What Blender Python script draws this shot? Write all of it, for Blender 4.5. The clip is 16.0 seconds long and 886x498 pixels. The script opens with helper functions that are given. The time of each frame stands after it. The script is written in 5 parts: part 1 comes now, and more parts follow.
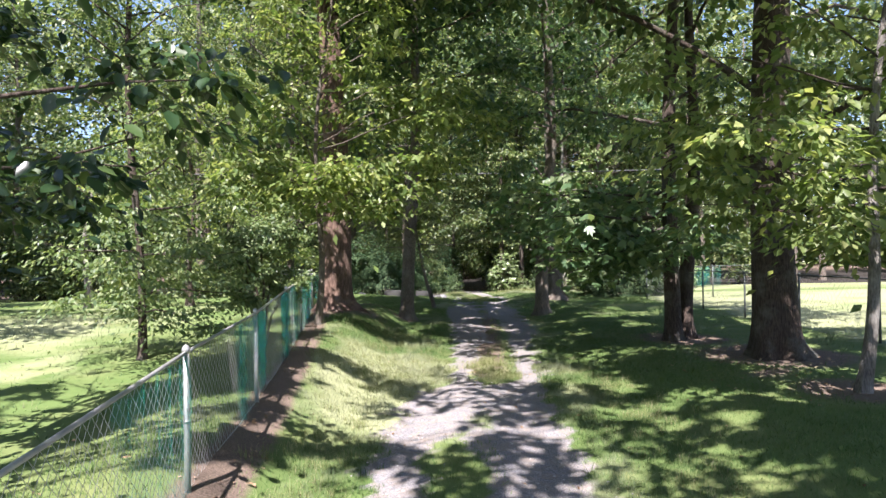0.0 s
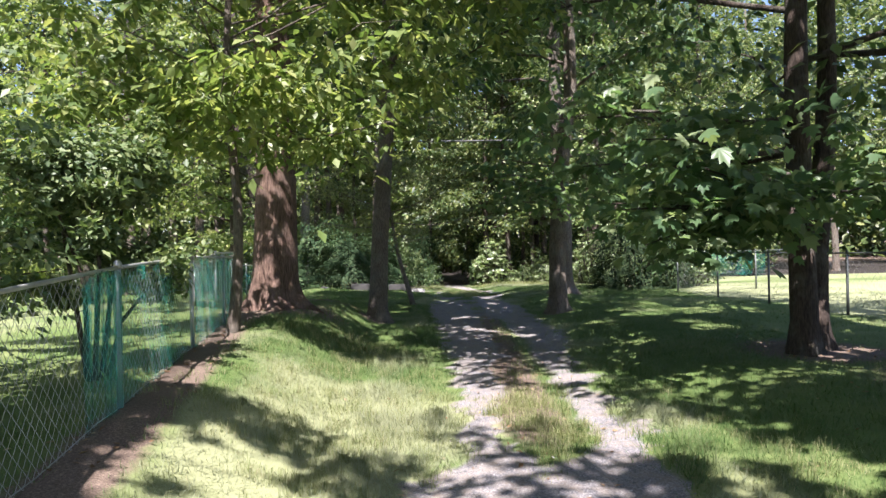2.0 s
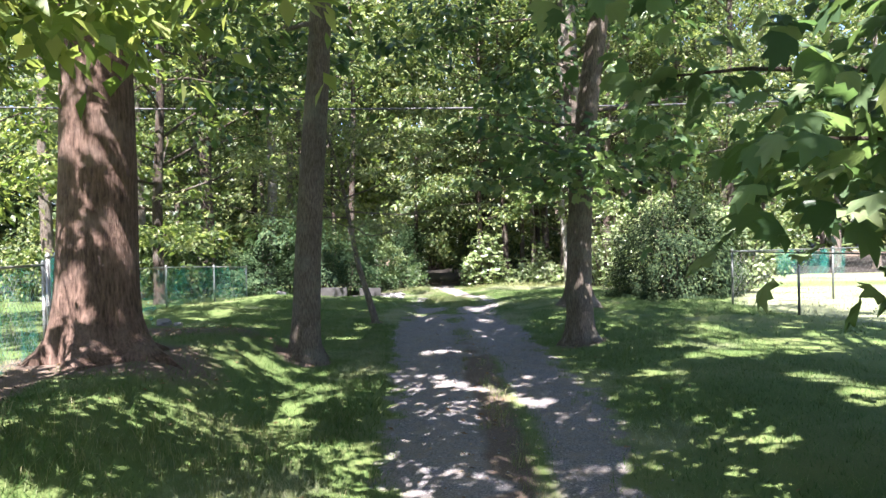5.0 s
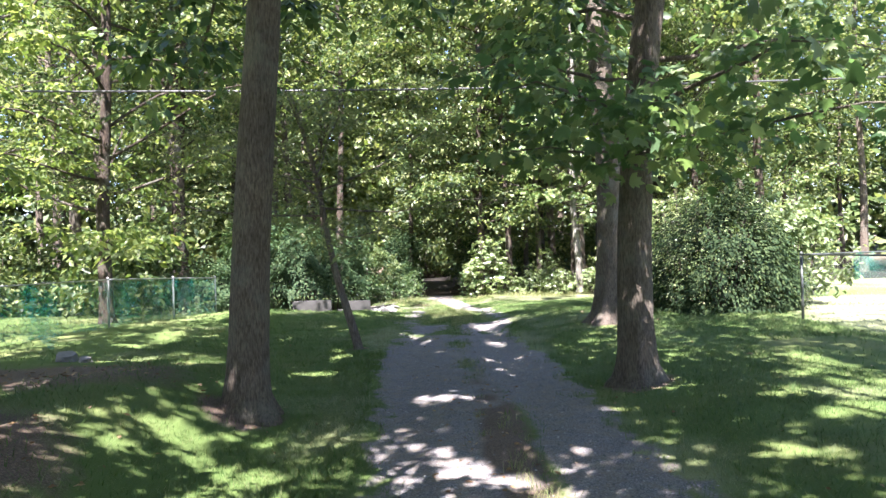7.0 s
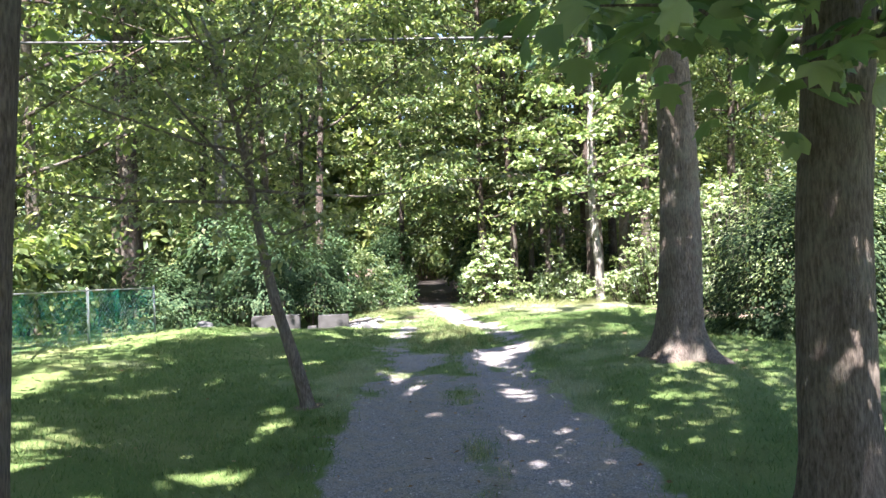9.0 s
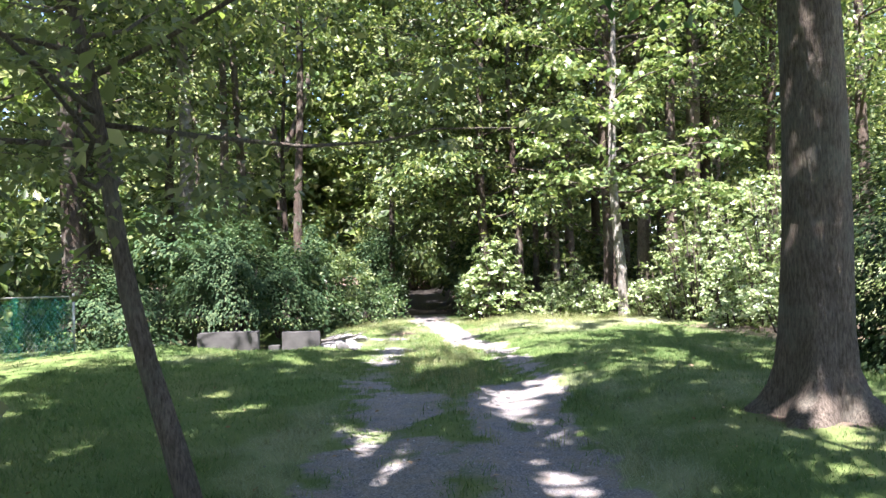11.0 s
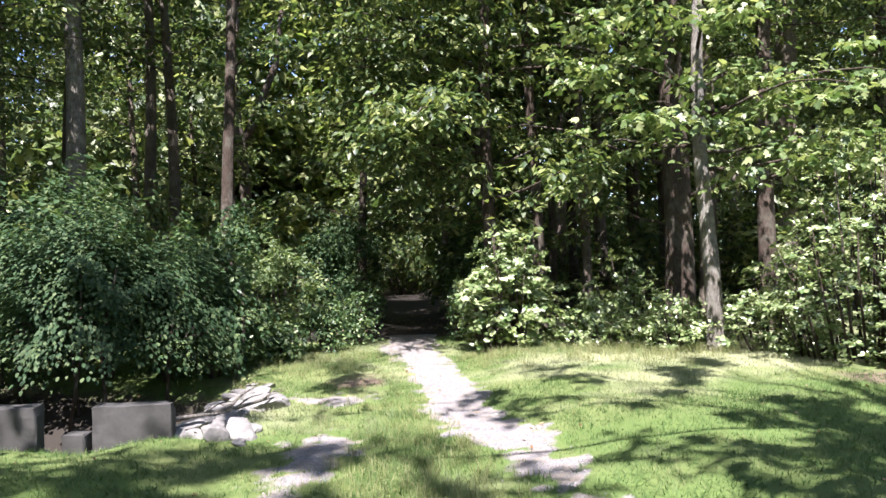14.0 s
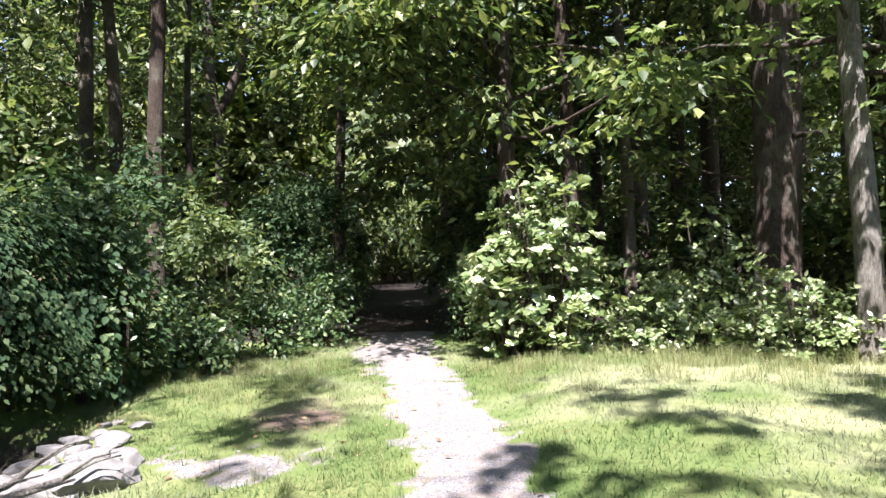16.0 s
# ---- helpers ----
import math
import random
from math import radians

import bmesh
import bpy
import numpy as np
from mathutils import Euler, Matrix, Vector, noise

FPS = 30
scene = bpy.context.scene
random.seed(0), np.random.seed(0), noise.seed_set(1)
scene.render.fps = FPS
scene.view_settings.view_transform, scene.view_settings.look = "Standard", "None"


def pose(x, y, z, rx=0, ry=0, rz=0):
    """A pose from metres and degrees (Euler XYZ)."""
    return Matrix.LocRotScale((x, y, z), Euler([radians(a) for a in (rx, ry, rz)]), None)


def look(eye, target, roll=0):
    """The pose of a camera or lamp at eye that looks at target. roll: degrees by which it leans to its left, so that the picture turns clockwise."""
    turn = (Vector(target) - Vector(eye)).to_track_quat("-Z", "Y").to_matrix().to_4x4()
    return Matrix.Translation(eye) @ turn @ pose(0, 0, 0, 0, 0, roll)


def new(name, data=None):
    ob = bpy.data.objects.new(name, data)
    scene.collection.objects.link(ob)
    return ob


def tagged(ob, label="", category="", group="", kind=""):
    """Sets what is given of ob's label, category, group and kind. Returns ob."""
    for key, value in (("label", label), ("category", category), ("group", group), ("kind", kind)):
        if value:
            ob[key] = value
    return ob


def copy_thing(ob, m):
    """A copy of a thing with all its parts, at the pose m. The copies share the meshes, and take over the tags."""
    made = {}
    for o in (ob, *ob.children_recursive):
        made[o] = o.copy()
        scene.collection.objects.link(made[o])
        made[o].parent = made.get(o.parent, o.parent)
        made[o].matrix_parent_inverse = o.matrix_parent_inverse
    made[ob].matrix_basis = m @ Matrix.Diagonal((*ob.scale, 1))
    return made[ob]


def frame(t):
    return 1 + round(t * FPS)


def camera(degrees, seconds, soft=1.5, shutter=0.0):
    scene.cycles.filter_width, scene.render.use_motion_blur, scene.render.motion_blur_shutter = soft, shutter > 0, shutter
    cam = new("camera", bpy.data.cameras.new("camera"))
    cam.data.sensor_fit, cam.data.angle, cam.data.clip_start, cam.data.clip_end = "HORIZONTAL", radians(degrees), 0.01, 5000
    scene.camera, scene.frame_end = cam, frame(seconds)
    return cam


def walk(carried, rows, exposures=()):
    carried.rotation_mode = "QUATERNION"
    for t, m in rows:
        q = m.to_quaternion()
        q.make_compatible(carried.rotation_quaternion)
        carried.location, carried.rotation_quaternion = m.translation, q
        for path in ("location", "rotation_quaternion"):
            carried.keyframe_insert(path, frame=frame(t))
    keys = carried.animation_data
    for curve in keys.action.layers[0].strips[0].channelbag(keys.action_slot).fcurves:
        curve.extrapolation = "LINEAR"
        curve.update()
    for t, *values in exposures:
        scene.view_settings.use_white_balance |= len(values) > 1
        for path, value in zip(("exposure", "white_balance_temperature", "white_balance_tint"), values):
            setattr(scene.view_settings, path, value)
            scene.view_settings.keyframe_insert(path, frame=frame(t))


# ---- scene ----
cam = camera(66.4, 16.0, soft=1.5)
PATH = [
    (0, (0.09, 0.089, 1.759), (0.084, 2.089, 1.776), -1.0),
    (0.5, (-0.017, 1.287, 1.274), (-0.021, 3.287, 1.288), -0.9),
    (1, (-0.127, 2.832, 1.212), (-0.132, 4.832, 1.222), -1.0),
    (1.5, (-0.215, 4.527, 1.229), (-0.2, 6.527, 1.234), -1.1),
    (2, (-0.248, 6.073, 1.292), (-0.169, 8.072, 1.297), -1.2),
    (2.5, (0.033, 7.434, 1.357), (0.114, 9.432, 1.358), -1.2),
    (3, (0.275, 8.615, 1.406), (0.356, 10.614, 1.399), -1.2),
    (3.5, (0.309, 9.762, 1.438), (0.392, 11.76, 1.42), -1.1),
    (4, (0.551, 10.698, 1.469), (0.635, 12.696, 1.446), -1.1),
    (6.5, (0.507, 14.004, 1.332), (0.604, 16.001, 1.333), -1.6),
    (7, (0.602, 15.228, 1.367), (0.702, 17.225, 1.371), -1.7),
    (7.5, (0.682, 16.296, 1.384), (0.784, 18.294, 1.39), -1.7),
    (8, (0.734, 17.436, 1.385), (0.84, 19.433, 1.389), -1.9),
    (8.5, (0.804, 18.652, 1.391), (0.912, 20.649, 1.394), -1.9),
    (9, (0.844, 19.678, 1.416), (0.957, 21.675, 1.418), -2.1),
    (11.5, (1.18, 24.398, 1.223), (1.312, 26.394, 1.259), -1.6),
    (12, (1.405, 25.583, 1.252), (1.53, 27.579, 1.29), -1.7),
    (12.5, (1.46, 26.899, 1.322), (1.598, 28.893, 1.358), -1.6),
    (13, (1.517, 28.279, 1.377), (1.661, 30.274, 1.409), -1.5),
    (13.5, (1.587, 29.614, 1.369), (1.733, 31.608, 1.397), -1.4),
    (14, (1.653, 30.925, 1.243), (1.803, 32.919, 1.266), -1.5),
    (14.5, (1.739, 32.191, 1.0), (1.889, 34.185, 1.012), -1.5),
    (15, (1.79, 33.398, 0.82), (1.944, 35.392, 0.83), -1.5),
    (15.5, (1.863, 34.529, 0.793), (2.019, 36.522, 0.802), -1.4),
    (16, (1.964, 35.629, 0.789), (2.119, 37.622, 0.792), -1.4),
]
GAIN = ((0, 1.42), (1.5, 1.35), (3, 1.6), (4, 2.02), (6.5, 2.24), (9, 2.6), (12.5, 1.82), (14.3, 1.56), (16, 1.58))
walk(cam, [(t, look(eye, target, roll)) for t, eye, target, roll in PATH], [(t, g + 0.69, 5850, 24) for t, g in GAIN])

# ---- light ----
SUN_AZ, SUN_EL = radians(194), radians(58)      # compass-like angle from +y towards +x, height
world = bpy.data.worlds.new("world")
scene.world = world
world.use_nodes = True
wn = world.node_tree
sky = wn.nodes.new("ShaderNodeTexSky")
sky.sky_type, sky.sun_disc = "NISHITA", False
sky.sun_elevation, sky.sun_rotation = SUN_EL, SUN_AZ
wn.links.new(sky.outputs[0], wn.nodes["Background"].inputs[0])
wn.nodes["Background"].inputs[1].default_value = 0.066
sun = new("sun", bpy.data.lights.new("sun", "SUN"))
sun.data.energy, sun.data.angle, sun.data.color = 5.0, radians(0.55), (1.0, 0.93, 0.8)
sd = Vector((math.sin(SUN_AZ) * math.cos(SUN_EL), math.cos(SUN_AZ) * math.cos(SUN_EL), math.sin(SUN_EL)))
sun.matrix_world = look(sd * 60, (0, 0, 0))

rng = np.random.default_rng(7)


# ---- materials ----
def mat_base(name):
    m = bpy.data.materials.new(name)
    m.use_nodes = True
    nt = m.node_tree
    return m, nt, nt.nodes["Principled BSDF"]


def nd(nt, kind, **inputs):
    n = nt.nodes.new(kind)
    for k, v in inputs.items():
        n.inputs[k].default_value = v
    return n


def ramp(nt, fac, stops):
    r = nt.nodes.new("ShaderNodeValToRGB")
    while len(r.color_ramp.elements) < len(stops):
        r.color_ramp.elements.new(0.5)
    for e, (p, c) in zip(r.color_ramp.elements, stops):
        e.position, e.color = p, (*c, 1)
    nt.links.new(fac, r.inputs[0])
    return r.outputs[0]


def mixc(nt, fac, a, b, mode="MIX"):
    n = nt.nodes.new("ShaderNodeMix")
    n.data_type, n.blend_type = "RGBA", mode
    for sock, val in ((n.inputs[0], fac), (n.inputs[6], a), (n.inputs[7], b)):
        if isinstance(val, (int, float)):
            sock.default_value = val
        elif isinstance(val, tuple):
            sock.default_value = (*val, 1)
        else:
            nt.links.new(val, sock)
    return n.outputs[2]


def coords(nt, scale=(1, 1, 1), kind="Object"):
    tc = nt.nodes.new("ShaderNodeTexCoord")
    mp = nt.nodes.new("ShaderNodeMapping")
    mp.inputs["Scale"].default_value = scale
    nt.links.new(tc.outputs[kind], mp.inputs[0])
    return mp.outputs[0]


def noise_at(nt, vec, scale, detail=4.0, rough=0.6):
    n = nd(nt, "ShaderNodeTexNoise", Scale=scale, Detail=detail, Roughness=rough)
    nt.links.new(vec, n.inputs["Vector"])
    return n.outputs[0]


def add_bump(nt, bsdf, height, strength, dist):
    b = nd(nt, "ShaderNodeBump", Strength=strength, Distance=dist)
    nt.links.new(height, b.inputs["Height"])
    nt.links.new(b.outputs[0], bsdf.inputs["Normal"])


def leaf_mat(name, dark, light, tip, trans=0.36, rough=0.45, sheer=(1.25, 1.3, 0.75)):
    """Leaves: each one its own tone, let through some light, with a waxy gloss."""
    m, nt, p = mat_base(name)
    g = nt.nodes.new("ShaderNodeNewGeometry")
    col = ramp(nt, g.outputs["Random Per Island"], [(0.0, dark), (0.55, light), (0.93, tip), (1.0, tuple(1.12 * c for c in tip))])
    big = noise_at(nt, coords(nt), 0.7, 2.0)
    col = mixc(nt, 0.6, col, ramp(nt, big, [(0.3, (0.84, 0.8, 0.86)), (0.7, (1.26, 1.12, 1.08))]), "MULTIPLY")
    nt.links.new(col, p.inputs["Base Color"])
    p.inputs["Roughness"].default_value = rough
    p.inputs["Specular IOR Level"].default_value = 0.45 if rough < 0.58 else 0.15
    t = nt.nodes.new("ShaderNodeBsdfTranslucent")
    nt.links.new(mixc(nt, 1.0, col, sheer, "MULTIPLY"), t.inputs[0])
    mx = nt.nodes.new("ShaderNodeMixShader")
    mx.inputs[0].default_value = trans
    nt.links.new(p.outputs[0], mx.inputs[1])
    nt.links.new(t.outputs[0], mx.inputs[2])
    nt.links.new(mx.outputs[0], nt.nodes["Material Output"].inputs[0])
    return m


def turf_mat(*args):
    """Grass: like leaves, greener or drier from place to place across the lawn, and paled where it should look sunlit.
    """
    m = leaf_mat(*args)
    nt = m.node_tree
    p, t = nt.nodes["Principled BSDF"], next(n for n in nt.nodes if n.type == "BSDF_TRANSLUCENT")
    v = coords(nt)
    # this share covers dry grass and grass paled in place of sunlight
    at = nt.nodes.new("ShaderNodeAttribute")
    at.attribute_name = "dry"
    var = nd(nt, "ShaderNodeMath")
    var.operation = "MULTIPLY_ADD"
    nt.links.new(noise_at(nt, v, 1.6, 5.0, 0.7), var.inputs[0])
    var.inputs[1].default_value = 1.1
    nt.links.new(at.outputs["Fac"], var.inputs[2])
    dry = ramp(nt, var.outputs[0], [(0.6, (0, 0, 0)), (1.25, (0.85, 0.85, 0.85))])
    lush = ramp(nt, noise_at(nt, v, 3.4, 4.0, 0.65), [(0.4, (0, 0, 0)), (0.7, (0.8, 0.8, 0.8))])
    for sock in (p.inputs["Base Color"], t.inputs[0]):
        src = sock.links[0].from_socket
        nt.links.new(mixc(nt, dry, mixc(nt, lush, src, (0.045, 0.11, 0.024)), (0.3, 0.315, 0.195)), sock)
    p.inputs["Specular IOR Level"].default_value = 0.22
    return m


def bark_mat(name, dark, light, furrow=17.0, lichen=(0.2, 0.21, 0.17), amount=0.35):
    m, nt, p = mat_base(name)
    v = coords(nt, (furrow, furrow, furrow * 0.2))
    ridge = noise_at(nt, v, 2.4, 5.0, 0.68)
    fine = noise_at(nt, coords(nt, (34, 34, 8)), 1.0, 6.0, 0.7)
    plate = ramp(nt, ridge, [(0.32, (0, 0, 0)), (0.62, (1, 1, 1))])
    body = mixc(nt, fine, dark, light)
    col = mixc(nt, plate, tuple(c * 0.55 for c in dark), body)
    col = mixc(nt, 0.75, col, ramp(nt, noise_at(nt, coords(nt, (1, 1, 0.45)), 5.0, 4.0, 0.6), [(0.3, (0.72, 0.7, 0.68)), (0.7, (1.2, 1.18, 1.14))]), "MULTIPLY")
    patch = ramp(nt, noise_at(nt, coords(nt), 2.2, 5.0, 0.65), [(0.5, (0, 0, 0)), (0.66, (1, 1, 1))])
    sc = nd(nt, "ShaderNodeMath")
    sc.operation = "MULTIPLY"
    nt.links.new(patch, sc.inputs[0])
    sc.inputs[1].default_value = amount
    col = mixc(nt, sc.outputs[0], col, lichen)
    nt.links.new(col, p.inputs["Base Color"])
    p.inputs["Roughness"].default_value = 0.92
    p.inputs["Specular IOR Level"].default_value = 0.2
    add_bump(nt, p, mixc(nt, 0.5, plate, fine), 0.95, 0.035)
    return m


def plain_mat(name, a, b, scale=8.0, rough=0.8, metal=0.0, bump=0.3, dist=0.01):
    m, nt, p = mat_base(name)
    v = coords(nt)
    n1, n2 = noise_at(nt, v, scale, 6.0, 0.65), noise_at(nt, v, scale * 0.17, 3.0)
    col = mixc(nt, n1, a, b)
    col = mixc(nt, 0.6, col, ramp(nt, n2, [(0.3, (0.6, 0.6, 0.6)), (0.7, (1.1, 1.1, 1.1))]), "MULTIPLY")
    nt.links.new(col, p.inputs["Base Color"])
    p.inputs["Roughness"].default_value, p.inputs["Metallic"].default_value = rough, metal
    add_bump(nt, p, n1, bump, dist)
    return m


def ground_mat():
    """Turf, gravel and litter, blended by how worn the ground is; the mud and dry tones also hold painted shade and
    sun.
    """
    m, nt, p = mat_base("ground")
    v = coords(nt)
    def attr(n):
        a = nt.nodes.new("ShaderNodeAttribute")
        a.attribute_name = n
        return a.outputs["Fac"]
    n_mid, n_fine, n_big = noise_at(nt, v, 6.0, 5.0, 0.7), noise_at(nt, v, 60.0, 3.0, 0.7), noise_at(nt, v, 0.5, 4.0)
    stone = nd(nt, "ShaderNodeTexVoronoi", Scale=85.0)
    nt.links.new(v, stone.inputs["Vector"])
    g_col = ramp(nt, stone.outputs["Color"], [(0.1, (0.088, 0.086, 0.092)), (0.5, (0.147, 0.141, 0.142)), (0.95, (0.28, 0.267, 0.262))])
    g_col = mixc(nt, ramp(nt, n_mid, [(0.42, (0, 0, 0)), (0.72, (0.8, 0.8, 0.8))]), g_col, (0.22, 0.18, 0.135))
    t_col = mixc(nt, n_fine, (0.045, 0.075, 0.02), (0.11, 0.16, 0.042))
    t_col = mixc(nt, ramp(nt, n_big, [(0.46, (0, 0, 0)), (0.72, (0.5, 0.5, 0.5))]), t_col, (0.2, 0.19, 0.085))
    d_col = ramp(nt, n_fine, [(0.3, (0.055, 0.042, 0.032)), (0.55, (0.135, 0.1, 0.075)), (0.8, (0.26, 0.2, 0.155))])
    def edge(a, w=0.5):
        ad = nd(nt, "ShaderNodeMath")
        ad.operation = "MULTIPLY_ADD"
        nt.links.new(n_mid, ad.inputs[0])
        ad.inputs[1].default_value = w
        nt.links.new(a, ad.inputs[2])
        return ramp(nt, ad.outputs[0], [(0.62, (0, 0, 0)), (0.86, (1, 1, 1))])
    # dry turf tone, which also pales the ground in place of sunlight
    dv = nd(nt, "ShaderNodeMath")
    dv.operation = "MULTIPLY_ADD"
    nt.links.new(n_mid, dv.inputs[0])
    dv.inputs[1].default_value = 0.6
    nt.links.new(attr("dry"), dv.inputs[2])
    t_col = mixc(nt, ramp(nt, dv.outputs[0], [(0.45, (0, 0, 0)), (1.1, (0.85, 0.85, 0.85))]), t_col, mixc(nt, n_fine, (0.18, 0.19, 0.085), (0.31, 0.325, 0.19)))
    col = mixc(nt, edge(attr("litter")), t_col, d_col)
    # near-black mud, which also paints the shade of hollow and path mouth
    col = mixc(nt, edge(attr("mud_shade")), col, mixc(nt, n_fine, (0.012, 0.01, 0.008), (0.035, 0.03, 0.024)))
    col = mixc(nt, edge(attr("gravel")), col, g_col)
    nt.links.new(col, p.inputs["Base Color"])
    p.inputs["Roughness"].default_value = 0.95
    p.inputs["Specular IOR Level"].default_value = 0.25
    add_bump(nt, p, mixc(nt, 0.5, stone.outputs["Distance"], n_mid), 0.6, 0.012)
    return m


M_GROUND = ground_mat()
M_MAPLE = leaf_mat("maple_leaf", (0.03, 0.07, 0.03), (0.07, 0.13, 0.048), (0.15, 0.21, 0.085))
M_BOUGH = leaf_mat("low_maple_leaf", (0.065, 0.13, 0.06), (0.12, 0.2, 0.09), (0.22, 0.29, 0.15), 0.55, 0.4)
# deep green, made darker in place of the tree shade over the creek
M_CREEK = leaf_mat("shaded_creek_leaf", (0.02, 0.047, 0.021), (0.045, 0.088, 0.039), (0.09, 0.135, 0.06), 0.34, 0.6)
# glossy leaves, their base colour paled to carry the sun's glare
M_PALE = leaf_mat("glossy_sunlit_leaf", (0.085, 0.145, 0.055), (0.185, 0.255, 0.105), (0.34, 0.4, 0.23), 0.32, 0.26)
M_PALE.node_tree.nodes["Principled BSDF"].inputs["Specular IOR Level"].default_value = 0.75
M_EDGE = leaf_mat("sunlit_edge_leaf", (0.06, 0.115, 0.036), (0.13, 0.19, 0.068), (0.25, 0.3, 0.14), 0.38, 0.38)
M_OLIVE = leaf_mat("olive_feathery_leaf", (0.09, 0.115, 0.05), (0.16, 0.195, 0.085), (0.25, 0.27, 0.14), 0.45, 0.5)
# leaf tones lightened in place of sunlight on saplings and the clearing
M_BRIGHT = leaf_mat("sunlit_leaf", (0.08, 0.135, 0.036), (0.15, 0.21, 0.062), (0.26, 0.3, 0.115), 0.5)
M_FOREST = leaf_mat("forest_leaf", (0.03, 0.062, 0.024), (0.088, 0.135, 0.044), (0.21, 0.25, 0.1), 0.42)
M_SHRUB = leaf_mat("shrub_leaf", (0.09, 0.14, 0.06), (0.17, 0.235, 0.105), (0.28, 0.34, 0.18), 0.35, 0.36)
M_FEATHER = leaf_mat("feathery_leaf", (0.06, 0.105, 0.04), (0.125, 0.185, 0.07), (0.2, 0.25, 0.11), 0.4, 0.5)
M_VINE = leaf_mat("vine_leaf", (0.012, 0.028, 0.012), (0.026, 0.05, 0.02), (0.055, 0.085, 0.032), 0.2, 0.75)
M_DARK = leaf_mat("glossy_leaf", (0.012, 0.03, 0.012), (0.025, 0.055, 0.018), (0.05, 0.085, 0.025), 0.2, 0.3)
M_GRASS = turf_mat("grass_blade", (0.06, 0.122, 0.034), (0.108, 0.18, 0.056), (0.21, 0.245, 0.108), 0.52, 0.6, (1.05, 1.05, 0.95))
M_BARK = bark_mat("grey_brown_bark", (0.1, 0.083, 0.067), (0.26, 0.22, 0.18), 24.0)
M_BARK_RED = bark_mat("red_brown_bark", (0.08, 0.05, 0.038), (0.25, 0.17, 0.13), 13.0, (0.23, 0.17, 0.135), 0.45)
M_BARK_GREY = bark_mat("pale_grey_bark", (0.12, 0.11, 0.1), (0.34, 0.32, 0.28), 20.0, (0.36, 0.36, 0.32), 0.5)
M_BARK_DARK = bark_mat("dark_bark", (0.045, 0.035, 0.028), (0.13, 0.1, 0.08))
M_STEEL = plain_mat("galvanised_steel", (0.3, 0.3, 0.29), (0.5, 0.5, 0.48), 14.0, 0.5, 0.6, 0.1, 0.002)
M_DARKMETAL = plain_mat("weathered_dark_steel", (0.05, 0.06, 0.055), (0.14, 0.15, 0.14), 10.0, 0.55, 0.5, 0.1, 0.002)
# weathered and stained; darkened further in place of tree shade on it
M_CONCRETE = plain_mat("weathered_shaded_concrete", (0.018, 0.0175, 0.017), (0.072, 0.07, 0.066), 7.0, 0.95, 0.0, 0.5, 0.01)
M_ROCK = plain_mat("pale_rock", (0.08, 0.077, 0.074), (0.27, 0.26, 0.245), 9.0, 0.9, 0.0, 0.6, 0.03)
M_CABLE = plain_mat("black_cable", (0.03, 0.03, 0.03), (0.08, 0.08, 0.08), 5.0, 0.4, 0.0, 0.0)
M_WATER, _nt, _p = mat_base("creek_water")
_p.inputs["Base Color"].default_value, _p.inputs["Roughness"].default_value = (0.012, 0.014, 0.009, 1), 0.06
add_bump(_nt, _p, noise_at(_nt, coords(_nt), 5.0, 3.0), 0.15, 0.02)
M_MESH, _nt, _p = mat_base("green_fence_fabric")
_w = noise_at(_nt, coords(_nt), 3.0, 4.0)
_nt.links.new(ramp(_nt, _w, [(0.3, (0.012, 0.2, 0.165)), (0.7, (0.05, 0.42, 0.35))]), _p.inputs["Base Color"])
_p.inputs["Roughness"].default_value = 0.5
_tl, _tp, _m1, _m2 = (_nt.nodes.new(k) for k in ("ShaderNodeBsdfTranslucent", "ShaderNodeBsdfTransparent", "ShaderNodeMixShader", "ShaderNodeMixShader"))
_tl.inputs[0].default_value = (0.05, 0.42, 0.34, 1)
_m1.inputs[0].default_value = 0.45
_nt.links.new(_p.outputs[0], _m1.inputs[1])
_nt.links.new(_tl.outputs[0], _m1.inputs[2])
_nt.links.new(_m1.outputs[0], _m2.inputs[1])
_nt.links.new(_tp.outputs[0], _m2.inputs[2])
_thin = ramp(_nt, noise_at(_nt, coords(_nt, (1, 1, 0.35)), 1.6, 4.0), [(0.35, (0.48, 0.48, 0.48)), (0.6, (0.92, 0.92, 0.92))])
_nt.links.new(_thin, _m2.inputs[0])
_nt.links.new(_m2.outputs[0], _nt.nodes["Material Output"].inputs[0])


# ---- helpers for shapes ----
def mesh_from(name, verts, faces, mat, smooth=False):
    me = bpy.data.meshes.new(name)
    me.from_pydata(verts, [], faces)
    me.materials.append(mat)
    if smooth:
        me.polygons.foreach_set("use_smooth", [True] * len(me.polygons))
    me.update()
    return me


def array_mesh(name, co, faces, mat):
    """A mesh from arrays: co (n, 3), faces (m, k) with k corners each."""
    me = bpy.data.meshes.new(name)
    k = faces.shape[1]
    me.vertices.add(len(co))
    me.vertices.foreach_set("co", np.ascontiguousarray(co, dtype=np.float32).ravel())
    me.loops.add(faces.size)
    me.loops.foreach_set("vertex_index", faces.astype(np.int32).ravel())
    me.polygons.add(len(faces))
    me.polygons.foreach_set("loop_start", np.arange(0, faces.size, k, dtype=np.int32))
    me.update(calc_edges=True)
    me.materials.append(mat)
    return me


def thing(name, loc=(0, 0, 0), label="", category="", group="", kind=""):
    ob = new(name)
    ob.location = loc
    return tagged(ob, label, category, group, kind)


